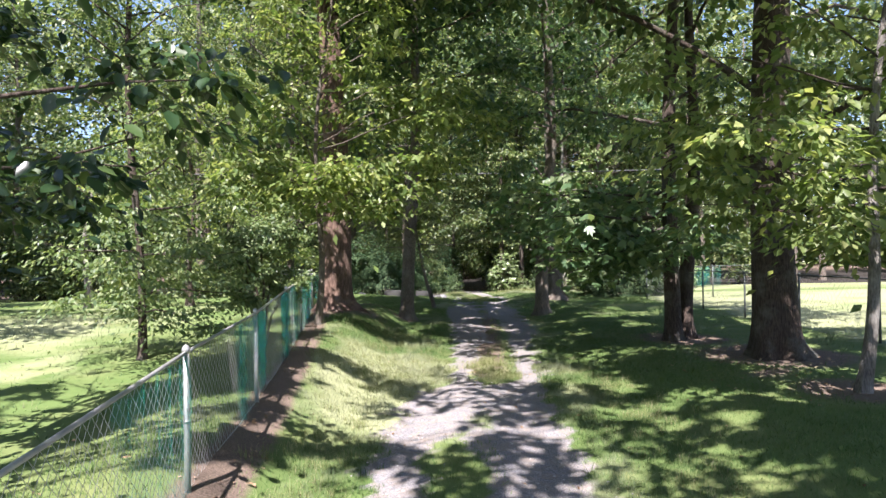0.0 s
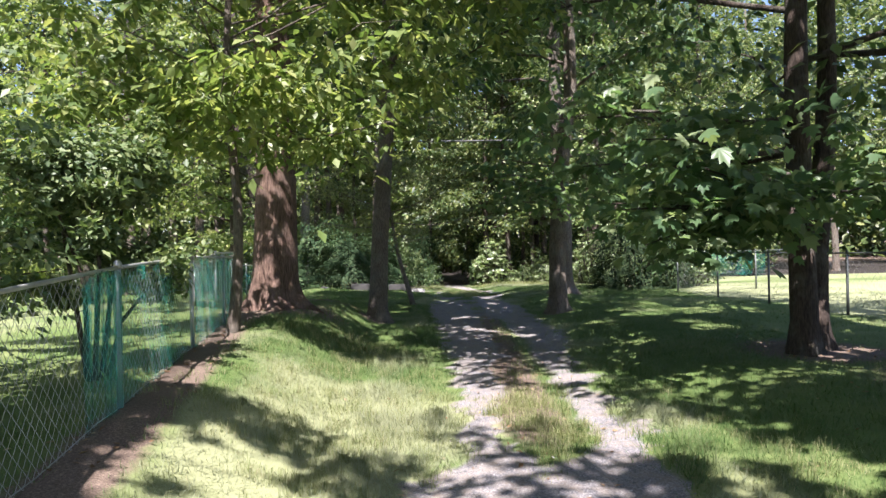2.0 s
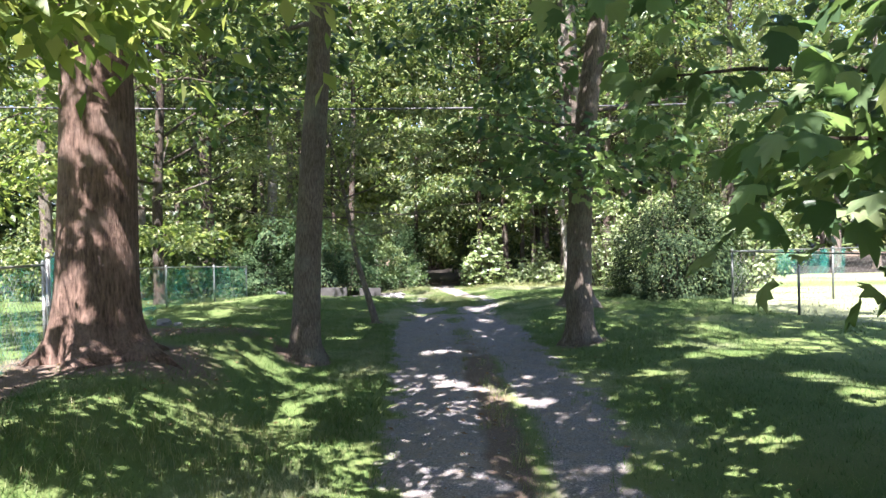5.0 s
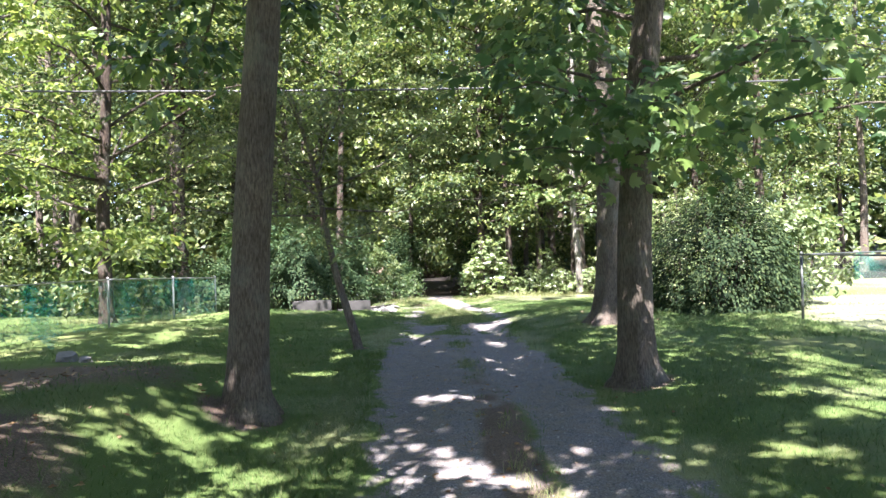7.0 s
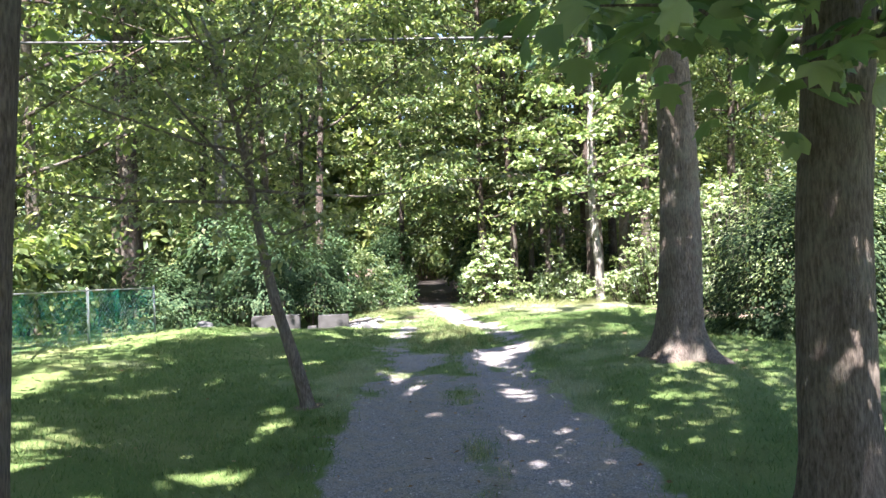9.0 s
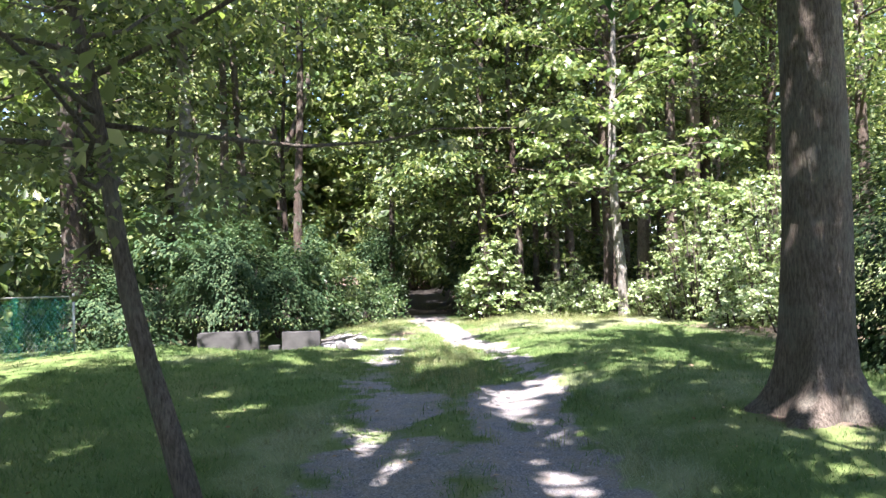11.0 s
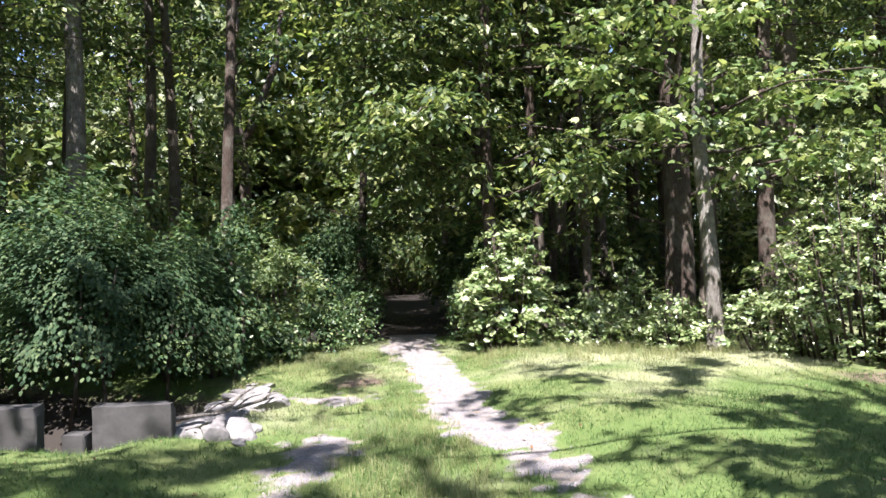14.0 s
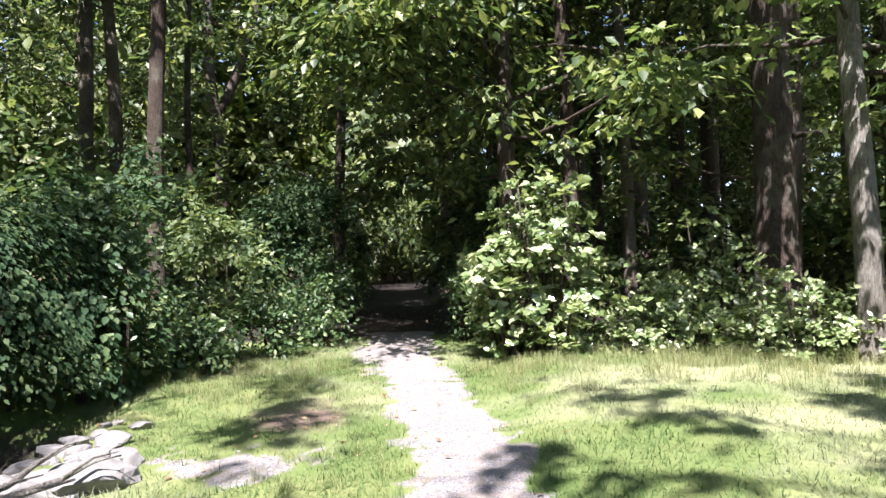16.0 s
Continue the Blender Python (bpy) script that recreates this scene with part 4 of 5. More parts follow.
def far_leaves(bright):
    """The woods beyond, too far to tell tree from tree, with a clearing to one side of the path whose sun is put in by
    a lighter leaf colour.
    """
    out = []
    for x0, x1, y0, y1, n in ((-60, 60, 74, 86, 60000), (-70, 70, 86, 94, 60000), (-26, 4, 85, 93, 46000), (-10, 14, 66, 74, 7000), (-48, -36, 0, 80, 22000), (44, 62, 10, 76, 18000), (-50, 60, -34, -24, 6000)):
        x, y = rng.uniform(x0, x1, n), rng.uniform(y0, y1, n)
        h = 36 + 4 * wave(x * 0.3, y * 0.3) + 2 * wave(x, y)
        h = np.where(rng.random(n) < 0.3, 13.0, h)
        p = np.stack([x, y, ground_z(x, y) + h * rng.random(n) ** 0.9], -1)
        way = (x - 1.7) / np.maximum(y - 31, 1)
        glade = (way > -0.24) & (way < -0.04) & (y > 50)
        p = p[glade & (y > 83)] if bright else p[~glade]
        lump = patch(p[:, 0] + 0.4 * p[:, 1], p[:, 2] + 0.3 * p[:, 1], 3.0, 31) + 0.5 * patch(p[:, 0], p[:, 2], 1.2, 32)
        out.append(p[(lump > 0.5) | (p[:, 1] > 88)])
    pos = np.concatenate(out)
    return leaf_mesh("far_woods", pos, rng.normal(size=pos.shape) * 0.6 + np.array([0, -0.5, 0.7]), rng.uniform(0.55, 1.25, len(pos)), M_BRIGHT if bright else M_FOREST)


tagged(new("far_woods", far_leaves(False)), "distant wall of green summer woods", "woods", kind="stuff")
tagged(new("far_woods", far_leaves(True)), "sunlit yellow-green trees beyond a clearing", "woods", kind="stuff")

# ---- shrubs ----
def mound(x, y, rx, ry, h, label, n, leaf, mat):
    """A closed, uneven dome of small leaves down to the ground, with a few stems inside."""
    gz = float(ground_z(x, y))
    root = thing("bush", (x, y, gz), label, "bush")
    for k in range(5):
        a = k * 1.26
        part("stem", tube([(0.15 * math.cos(a), 0.15 * math.sin(a), -0.1), (0.5 * math.cos(a), 0.5 * math.sin(a), h * 0.4), (0.8 * math.cos(a), 0.8 * math.sin(a), h * 0.7)], [0.04, 0.03, 0.012], 6, 0.1), M_BARK_DARK, root)
    d = unit(rng.normal(size=(n, 3)))
    d[:, 2] = np.abs(d[:, 2]) * 1.1 - 0.1 * rng.random(n)
    lump = 1 + 0.16 * wave(d[:, 0] * 4, d[:, 1] * 4 + d[:, 2] * 3, 1.0) + 0.1 * wave(d[:, 0] * 9, d[:, 2] * 9, 1.0, 2.0)
    r = lump * rng.uniform(0.78, 1.02, n) + (rng.random(n) < 0.06) * rng.uniform(0, 0.16, n)
    pos = d * r[:, None] * np.array([rx, ry, h * 0.86])
    pos[:, 2] = np.maximum(pos[:, 2], 0.04 + 0.1 * rng.random(n))
    part("foliage", leaf_mesh("foliage", pos, d * 0.7 + rng.normal(size=(n, 3)) * 0.25 + np.array([0, 0, 0.6]), leaf * rng.uniform(0.6, 1.3, n), mat, OVAL, d - np.array([0, 0, 1.4]) + rng.normal(size=(n, 3)) * 0.4), None, root)


def rosette_shrub(x, y, rx, ry, h, label, tips, leaf, mat, seed, group=""):
    """An open shrub: forked stems whose tips carry whorls of large leaves in tiers."""
    q = random.Random(seed)
    gz = float(ground_z(x, y))
    root = thing("shrub", (x, y, gz), label, "shrub", group)
    ends = []
    n_stem = max(6, tips // 22)
    for i in range(n_stem):
        a, d = i * 2.4 + q.uniform(-0.4, 0.4), math.sqrt((i + 0.5) / n_stem)
        top = Vector((math.cos(a) * d * rx, math.sin(a) * d * ry, h * (1.02 - 0.7 * d ** 2) * q.uniform(0.6, 1.1)))
        base = Vector((math.cos(a) * d * 0.6 * rx, math.sin(a) * d * 0.6 * ry, -0.1))
        mid = base.lerp(top, 0.5) + Vector((q.uniform(-0.1, 0.1), q.uniform(-0.1, 0.1), 0.12 * h))
        part("stem", tube([base, mid, top], [0.024, 0.017, 0.007], 6, 0.1), M_BARK_DARK, root)
        for j in range(tips // n_stem):
            u = 1.0 if j == 0 else q.uniform(0.05, 1.0)
            p = base.lerp(mid, u * 2) if u < 0.5 else mid.lerp(top, u * 2 - 1)
            r = 0 if j == 0 else q.uniform(0.12, 0.5)
            b = q.uniform(0, 6.283)
            ends.append((p.x + math.cos(b) * r, p.y + math.sin(b) * r, max(0.08, p.z + q.uniform(-0.08, 0.12))))
    e = np.array(ends)
    m = 9
    ang = (np.arange(m) * 2 * np.pi / m)[None] + rng.uniform(0, 6, (len(e), 1)) + rng.normal(0, 0.2, (len(e), m))
    droop = rng.uniform(-0.35, 0.5, (len(e), m))
    way = np.stack([np.cos(ang), np.sin(ang), droop], -1).reshape(-1, 3)
    tilt = np.repeat(rng.normal(size=(len(e), 3)) * 0.25, m, 0)
    face = np.repeat(unit(e * np.array([1 / rx, 1 / ry, 0])) * 0.45 + rng.normal(size=e.shape) * 0.3, m, 0)
    nrm = np.stack([-0.35 * np.cos(ang), -0.35 * np.sin(ang), 0.8 * np.ones_like(ang)], -1).reshape(-1, 3) + tilt + face + rng.normal(size=(len(way), 3)) * 0.3
    pos = np.repeat(e, m, 0) + way * 0.02 + rng.normal(size=way.shape) * 0.02
    keep = clear_way(pos + np.array([x, y, gz]))
    size = leaf * np.repeat(rng.uniform(0.7, 1.15, len(e)), m) * rng.uniform(0.7, 1.1, len(way))
    part("foliage", leaf_mesh("foliage", pos[keep], nrm[keep], size[keep], mat, BROAD, way[keep]), None, root)


def vine_mass(x, y, rx, ry, h, low, n, leaf, seed):
    """Vines draped over a thicket: overlapping drooping leaves on a lumpy shell, open and dark beneath, with bare stems."""
    q = random.Random(seed)
    gz = float(ground_z(x, y))
    root = thing("vine_thicket", (x, y, gz), "dark green vines draped over a creek-side thicket", "vines", "vine thickets")
    for k in range(6):
        a, d = q.uniform(0, 6.283), math.sqrt(q.random()) * 0.8
        b = Vector((math.cos(a) * d * rx, math.sin(a) * d * ry, -0.2))
        t = Vector((b.x * 1.05 + q.uniform(-0.3, 0.3), b.y * 1.05, low + 0.5 * (h - low)))
        part("stem", tube([b, b.lerp(t, 0.5) + Vector((q.uniform(-0.2, 0.2), q.uniform(-0.15, 0.15), 0)), t], [0.03, 0.022, 0.012], 6, 0.1), M_BARK_DARK, root)
    d = unit(rng.normal(size=(n, 3)))
    d[:, 2] = np.abs(d[:, 2])
    ph = math.tau * q.random()
    lump = 0.95 + 0.32 * wave(d[:, 0] * 3.4, d[:, 1] * 3 + d[:, 2] * 3, 1.0, ph) + 0.15 * wave(d[:, 0] * 8, d[:, 2] * 8, 1.0, 2.0 + ph)
    r = lump * (1 - 0.22 * rng.random(n) ** 2) + (rng.random(n) < 0.05) * rng.uniform(0, 0.15, n)
    pos = d * r[:, None] * np.array([rx, ry, (h - low) * 0.86])
    pos[:, 2] += low + (rng.random(n) ** 3 * -0.55) * (pos[:, 2] < 0.5)
    out = d * np.array([1, 1, 0.6])
    nrm = out * 0.8 + np.array([0, 0, 0.75]) + rng.normal(size=(n, 3)) * 0.22
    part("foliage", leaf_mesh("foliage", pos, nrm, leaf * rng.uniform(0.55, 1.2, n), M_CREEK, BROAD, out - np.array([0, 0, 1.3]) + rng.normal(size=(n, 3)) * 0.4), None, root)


vine_mass(-3.7, 43.35, 2.1, 1.5, 4.0, 1.3, 15000, 0.095, 1)
vine_mass(-2.2, 44.4, 1.2, 1.0, 2.9, 0.6, 3500, 0.13, 4)
vine_mass(-7.6, 43.2, 2.3, 1.5, 3.3, 1.1, 8000, 0.12, 2)
vine_mass(-5.6, 44.6, 2.0, 1.2, 4.2, 1.2, 5000, 0.16, 3)
shrub(-3.4, 12.8, 0.65, 1.2, 2.3, "light feathery shrub leaning over the chain-link fence", n=14000, leaf=0.085, mat=M_FEATHER, seed=70, lift=0.5)
tree(-5.0, 11.4, 12.5, 0.07, "feathery conifer growing behind the fence", z_low=0.4, spread=1.9, seed=71, leaf=0.1, leaf_m=M_FEATHER, limbs=64, per=90, clumps=8, spray=0.75, flat=0.2, bark=M_BARK_DARK)
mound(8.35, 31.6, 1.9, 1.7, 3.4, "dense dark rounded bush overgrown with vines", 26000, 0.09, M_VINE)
shrub(10.6, 32.2, 1.5, 1.4, 2.6, "sunlit vine-covered shrub by the fence corner", n=4500, leaf=0.16, mat=M_SHRUB, seed=73)
rosette_shrub(4.1, 45.3, 1.2, 1.0, 2.75, "broad-leaved shrub catching full sun at the path", 620, 0.15, M_PALE, 74)
for k, (x, y, rx, ry, h, n) in enumerate(((5.9, 44.9, 0.9, 0.6, 0.95, 900), (7.3, 43.9, 0.9, 0.6, 1.0, 900), (8.8, 43.0, 1.0, 0.8, 1.5, 1200), (6.7, 45.6, 1.2, 0.8, 1.7, 1500),
                                         (9.5, 41.5, 1.6, 1.3, 3.3, 4200), (10.6, 39.4, 1.7, 1.5, 3.7, 4400), (9.2, 38.9, 0.9, 0.9, 1.2, 1300), (12.4, 37.0, 1.6, 1.6, 2.8, 2200), (9.3, 36.3, 1.2, 1.1, 2.2, 1800), (10.8, 34.6, 1.4, 1.3, 2.7, 2200))):
    rosette_shrub(x, y, rx * 1.1, ry * 1.1, h * 1.1, "leafy sunlit shrub at the edge of the lawn", int(n / 4) + 110, 0.1, M_PALE, 80 + k, "edge shrubs")
for k, (x, y, rx, ry, h, n) in enumerate(((-0.8, 46.4, 1.3, 1.1, 2.4, 3200), (-7.0, 41.5, 1.1, 0.9, 2.0, 2200),
                                         (-11.0, 42.5, 2.0, 1.6, 3.0, 3200), (-0.1, 48.6, 1.3, 0.9, 3.0, 3000), (-5.4, 40.0, 0.6, 0.5, 0.9, 700), (-1.8, 44.3, 1.2, 0.9, 2.6, 3000), (-3.9, 44.5, 1.5, 0.9, 3.0, 3400), (-6.5, 44.4, 1.6, 0.9, 3.0, 3200), (-2.2, 46.6, 1.4, 1.2, 3.6, 2600), (-5.4, 46.8, 1.8, 1.2, 4.2, 3000), (0.3, 51.2, 1.2, 1.1, 3.4, 2400), (0.4, 54.5, 1.3, 1.2, 3.6, 2200), (4.2, 50.0, 1.3, 1.1, 3.2, 2400), (4.3, 53.6, 1.4, 1.2, 3.6, 2200))):
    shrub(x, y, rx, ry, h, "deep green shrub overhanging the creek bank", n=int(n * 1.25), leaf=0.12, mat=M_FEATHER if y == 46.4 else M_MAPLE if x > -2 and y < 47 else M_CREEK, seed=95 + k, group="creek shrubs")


for k, (x, y, rx, ry, h) in enumerate(((0.1, 46.5, 0.9, 0.6, 1.1), (0.75, 48.0, 0.5, 0.6, 1.2), (-0.7, 45.5, 0.8, 0.5, 0.8), (3.25, 47.9, 0.5, 0.6, 1.2), (0.5, 49.8, 0.6, 0.7, 1.8), (3.5, 50.0, 0.5, 0.7, 1.8))):
    shrub(x, y, rx, ry, h, "low green growth beside the path into the woods", n=1500, leaf=0.1, mat=M_MAPLE, seed=180 + k, group="path growth")


def blade_mesh(name, x, y, length, width, lean, mat, z=None, arch=True):
    """Grass blades: arched ones of five corners, or short straight ones of three."""
    n = len(x)
    z = ground_z(x, y) - 0.01 if z is None else z
    a = rng.uniform(0, 2 * np.pi, n)
    d = np.stack([np.cos(a), np.sin(a), 0 * a], -1)
    w = np.stack([-np.sin(a), np.cos(a), 0 * a], -1) * (width / 2)[:, None]
    b = np.stack([x, y, z], -1)
    m = b + d * (length * lean * 0.3)[:, None] + np.array([0, 0, 1]) * (length * 0.6)[:, None]
    t = b + d * (length * lean)[:, None] + np.array([0, 0, 1]) * (length * (1 - 0.45 * lean))[:, None]
    if arch:
        k, v, tri = 5, np.stack([b - w, b + w, m + w * 0.75, m - w * 0.75, t], 1), np.array([(0, 1, 2), (0, 2, 3), (3, 2, 4)])
    else:
        k, v, tri = 3, np.stack([b - w, b + w, t], 1), np.array([(0, 1, 2)])
    f = (tri[None] + (np.arange(n) * k)[:, None, None]).reshape(-1, 3)
    me = array_mesh(name, v.reshape(-1, 3), f, mat)
    me.attributes.new("dry", "FLOAT", "POINT").data.foreach_set("value", np.repeat(dry_sunlit_at(x, y), k).astype(np.float32))
    return me


def ornamental_grass(x, y, h):
    gz = float(ground_z(x, y))
    root = thing("ornamental_grass", (x, y, gz), "tall arching clump of ornamental grass on the lawn", "grass clump")
    n = 700
    me = blade_mesh("blades", rng.normal(0, 0.3, n), rng.normal(0, 0.3, n), rng.uniform(0.6, 1.1, n) * h, np.full(n, 0.05), rng.uniform(0.2, 0.9, n), M_BRIGHT, z=np.zeros(n))
    part("blades", me, None, root)


ornamental_grass(-17.5, 37.0, 2.1)


# ---- fences ----
def chain_link(a, b, h, pitch=0.055, wire=0.003):
    """Zigzag wires from a to b, each a thin three-sided rod, woven to diamonds."""
    a, b = np.array(a, float), np.array(b, float)
    d = b - a
    ln = np.linalg.norm(d[:2])
    d = d / ln
    side = np.array([-d[1], d[0], 0.0])
    n, rows = int(ln / pitch), int(h / pitch)
    vs, fs = [], []
    k = np.arange(rows + 1)
    for i in range(n):
        zig = (i + 0.5 + 0.5 * np.where((k + i) % 2 == 0, 1, -1)) * pitch
        c = a[None] + d[None] * zig[:, None] + np.array([0, 0, 1.0])[None] * (0.03 + k * pitch * h / (rows * pitch) * 0.98)[:, None] + side[None] * (np.where((k + i) % 2 == 0, 1, -1) * wire)[:, None]
        c[:, 2] += 0.0
        ring = np.stack([c + side * wire, c + d * wire * 0.9 - side * wire * 0.5, c - d * wire * 0.9 - side * wire * 0.5], 1)
        base = i * 3 * (rows + 1)
        vs.append(ring.reshape(-1, 3))
        j = np.arange(rows)[:, None] * 3 + base
        for p, q in ((0, 1), (1, 2), (2, 0)):
            fs.append(np.concatenate([j + p, j + q, j + 3 + q, j + 3 + p], 1))
    return array_mesh("chain_link", np.concatenate(vs), np.concatenate(fs), M_STEEL)


def screen_sheet(a, b, h, u0, u1, low=0.0, seed=0):
    """A sagging sheet of screen fabric tied to the fence between two shares of its length."""
    bm = bmesh.new()
    a, b = Vector(a), Vector(b)
    d = b - a
    side = Vector((-d.y, d.x, 0)).normalized()
    nu, nv = 28, 8
    grid = []
    for i in range(nu + 1):
        u = u0 + (u1 - u0) * i / nu
        row = []
        for j in range(nv + 1):
            v = j / nv
            sag = 0.05 * h * (1 + math.sin(i * 1.1 + seed)) * v
            off = 0.02 + 0.022 * math.sin(i * 1.3 + seed + v * 2) * (0.4 + v)
            row.append(bm.verts.new(a + d * u - side * off + Vector((0, 0, 0.04 + low + (h - 0.06 - low) * v - sag * 0.7))))
        grid.append(row)
    for i in range(nu):
        for j in range(nv):
            f = bm.faces.new((grid[i][j], grid[i + 1][j], grid[i + 1][j + 1], grid[i][j + 1]))
            f.smooth = True
    return bm


def lathe(prof, seg=10):
    """A turned shape from (radius, height) pairs."""
    bm = bmesh.new()
    rings = [[bm.verts.new((math.cos(k * 2 * math.pi / seg) * pr, math.sin(k * 2 * math.pi / seg) * pr, pz)) for k in range(seg)] for pr, pz in prof]
    for r0, r1 in zip(rings, rings[1:]):
        for k in range(seg):
            f = bm.faces.new((r0[k], r0[(k + 1) % seg], r1[(k + 1) % seg], r1[k]))
            f.smooth = True
    bm.faces.new(rings[-1])
    bm.faces.new(list(reversed(rings[0])))
    return bm


def fence(points, h, label, screens, post_r=0.026, pitch=0.055, wire=0.0019, metal=None):
    """A chain-link fence along the points: posts, rails, wire panels and screen sheets are parts."""
    root = thing("chain_link_fence", (0, 0, 0), label, "fence")
    metal = metal or M_STEEL
    ps = [Vector((x, y, float(ground_z(x, y)) - 0.04)) for x, y in points]
    for p in ps:
        ob = part("post", lathe([(post_r, -0.3), (post_r, h - 0.02)]), metal, root)
        ob.location = p
        part("cap", lathe([(post_r * 1.25, h - 0.035), (post_r * 1.25, h), (post_r * 0.85, h + 0.022), (post_r * 0.2, h + 0.034)]), metal, ob)
        part("band", lathe([(post_r * 1.12, h * 0.5), (post_r * 1.12, h * 0.5 + 0.02)]), metal, ob)
    for i, (a, b) in enumerate(zip(ps, ps[1:])):
        up = Vector((0, 0, h - 0.03))
        n = 6
        rail = [a.lerp(b, k / n) + up for k in range(n + 1)]
        part("top_rail", tube(rail, [post_r * 0.6] * (n + 1), 8, 0.0), metal, root)
        low_wire = [a.lerp(b, k / n) + Vector((0, 0, 0.05 + 0.015 * math.sin(k * 2.1 + i))) for k in range(n + 1)]
        part("tension_wire", tube(low_wire, [0.004] * (n + 1), 5, 0.0), metal, root)
        part("chain_link", chain_link(a, b, h - 0.05, pitch, wire), None, root)
        for u0, u1, low in screens.get(i, ()):
            part("screen_fabric", screen_sheet(a, b, h, u0, u1, low, i), M_MESH, root, "torn teal-green screen fabric")
    return root


fence([(-1.25, -3.6), (-1.46, -0.6), (-1.7, 2.45), (-1.98, 5.46), (-2.28, 8.5), (-2.6, 11.5), (-2.98, 14.4), (-3.42, 17.3), (-3.95, 20.3)], 1.17,
      "galvanised chain-link fence with torn teal screening along the drive", {2: [(0.5, 1.0, 0.0)], 3: [(0.62, 1.0, 0.0)], 4: [(0.0, 0.2, 0.1), (0.75, 1.0, 0.0)], 5: [(0.0, 1.0, 0.0)], 6: [(0.0, 1.0, 0.0)], 7: [(0.0, 1.0, 0.0)]})
fence([(-3.9, 20.3), (-5.2, 23.0), (-6.6, 25.7), (-7.4, 28.6), (-6.7, 32.0), (-6.25, 35.2), (-5.9, 38.2)], 1.25, "chain-link fence hung with teal screening across the yard",
      {0: [(0, 1, 0)], 2: [(0, 1, 0)], 3: [(0, 1, 0)], 4: [(0, 0.45, 0), (0.5, 1, 0)], 5: [(0, 1, 0)]}, pitch=0.075)
fence([(9.4, 5.0), (9.3, 8.1), (9.2, 11.2), (9.1, 14.2), (9.0, 17.2), (8.95, 20.2), (8.93, 23.4), (8.75, 26.0), (8.55, 28.6), (11.6, 29.3), (14.6, 30.0)], 1.4, "thin chain-link fence between shaded lawn and sunny field",
      {8: [(0.42, 0.95, 0.5)], 9: [(0.0, 0.12, 0.4)]}, pitch=0.09, wire=0.0016, post_r=0.028, metal=M_DARKMETAL)

# ---- overhead cable ----
cable = thing("overhead_cable", (0, 33.5, 0), "black utility cable sagging high across the drive", "cable")
span = [(x, -0.05 * x * 0.2, 5.72 + 0.0009 * (x - 4) ** 2) for x in range(-44, 49, 4)]
part("cable", tube(span, [0.028] * len(span), 6, 0.0), M_CABLE, cable)


# ---- creek edge ----
def slab(wide, thick, tall, seed):
    """A cast block with worn, chipped edges, its base at zero."""
    bm = bmesh.new()
    bmesh.ops.create_cube(bm, size=1.0)
    bmesh.ops.subdivide_edges(bm, edges=bm.edges[:], cuts=9, use_grid_fill=True)
    for v in bm.verts:
        sides = sum(abs(abs(c) - 0.5) < 1e-4 for c in v.co)
        v.co = Vector((v.co.x * wide, v.co.y * thick, (v.co.z + 0.5) * tall))
        worn = Vector((0, 0, tall / 2)) - v.co
        chip = max(0.0, noise.noise(v.co * 5 + Vector((seed, 3, 0)))) * 0.05 + 0.012 if sides > 1 else 0.0
        v.co += worn.normalized() * chip + Vector(noise.noise_vector(v.co * 4 + Vector((seed, 0, 0)))) * 0.014
    return bm


def block(x0, x1, y, z0, z1, thick, label, seed):
    root = thing("concrete_headwall", ((x0 + x1) / 2, y, z0), label, "headwall")
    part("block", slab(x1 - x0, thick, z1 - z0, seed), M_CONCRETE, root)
    part("footing", slab(x1 - x0 + 0.06, thick + 0.1, z1 - z0 - 0.5, seed + 40), M_ROCK, root, "pale crumbling footing")


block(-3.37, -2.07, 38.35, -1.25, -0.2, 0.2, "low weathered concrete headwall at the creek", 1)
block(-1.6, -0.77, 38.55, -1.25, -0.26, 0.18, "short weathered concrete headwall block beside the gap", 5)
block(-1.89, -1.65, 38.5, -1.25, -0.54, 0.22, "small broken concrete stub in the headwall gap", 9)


def rock(x, y, r, seed, squash=0.6, label="pale angular rock on the creek bank"):
    root_z = float(ground_z(x, y))
    bm = bmesh.new()
    bmesh.ops.create_icosphere(bm, subdivisions=3, radius=1.0)
    q = random.Random(seed)
    sx, sy = q.uniform(0.8, 1.5), q.uniform(0.7, 1.1)
    cuts = [(Vector((q.gauss(0, 1), q.gauss(0, 1), q.gauss(0, 1))).normalized(), q.uniform(0.5, 0.82)) for _ in range(11)]
    for v in bm.verts:
        n1 = noise.noise(v.co * 1.4 + Vector((seed * 3.1, 0, 0)))
        n2 = noise.cell(v.co * 1.7 + Vector((seed, 2, 0))) - 0.5
        p = v.co * (1 + 0.3 * n1 + 0.05 * n2 + 0.05 * noise.noise(v.co * 5))
        for face, off in cuts:
            over = p.dot(face) - off
            if over > 0:
                p = p - face * over * 0.9
        v.co = Vector((p.x * sx, p.y * sy, p.z * squash)) * r * 1.2
    me = bpy.data.meshes.new("rock")
    bm.to_mesh(me)
    bm.free()
    me.materials.append(M_ROCK)
    ob = tagged(new("rock", me), label, "rock", "creek rocks" if "creek" in label else "")
    ob.matrix_basis = pose(x, y, root_z + r * squash * 0.35, q.uniform(-14, 14), q.uniform(-14, 14), q.uniform(0, 360))


rq = random.Random(3)
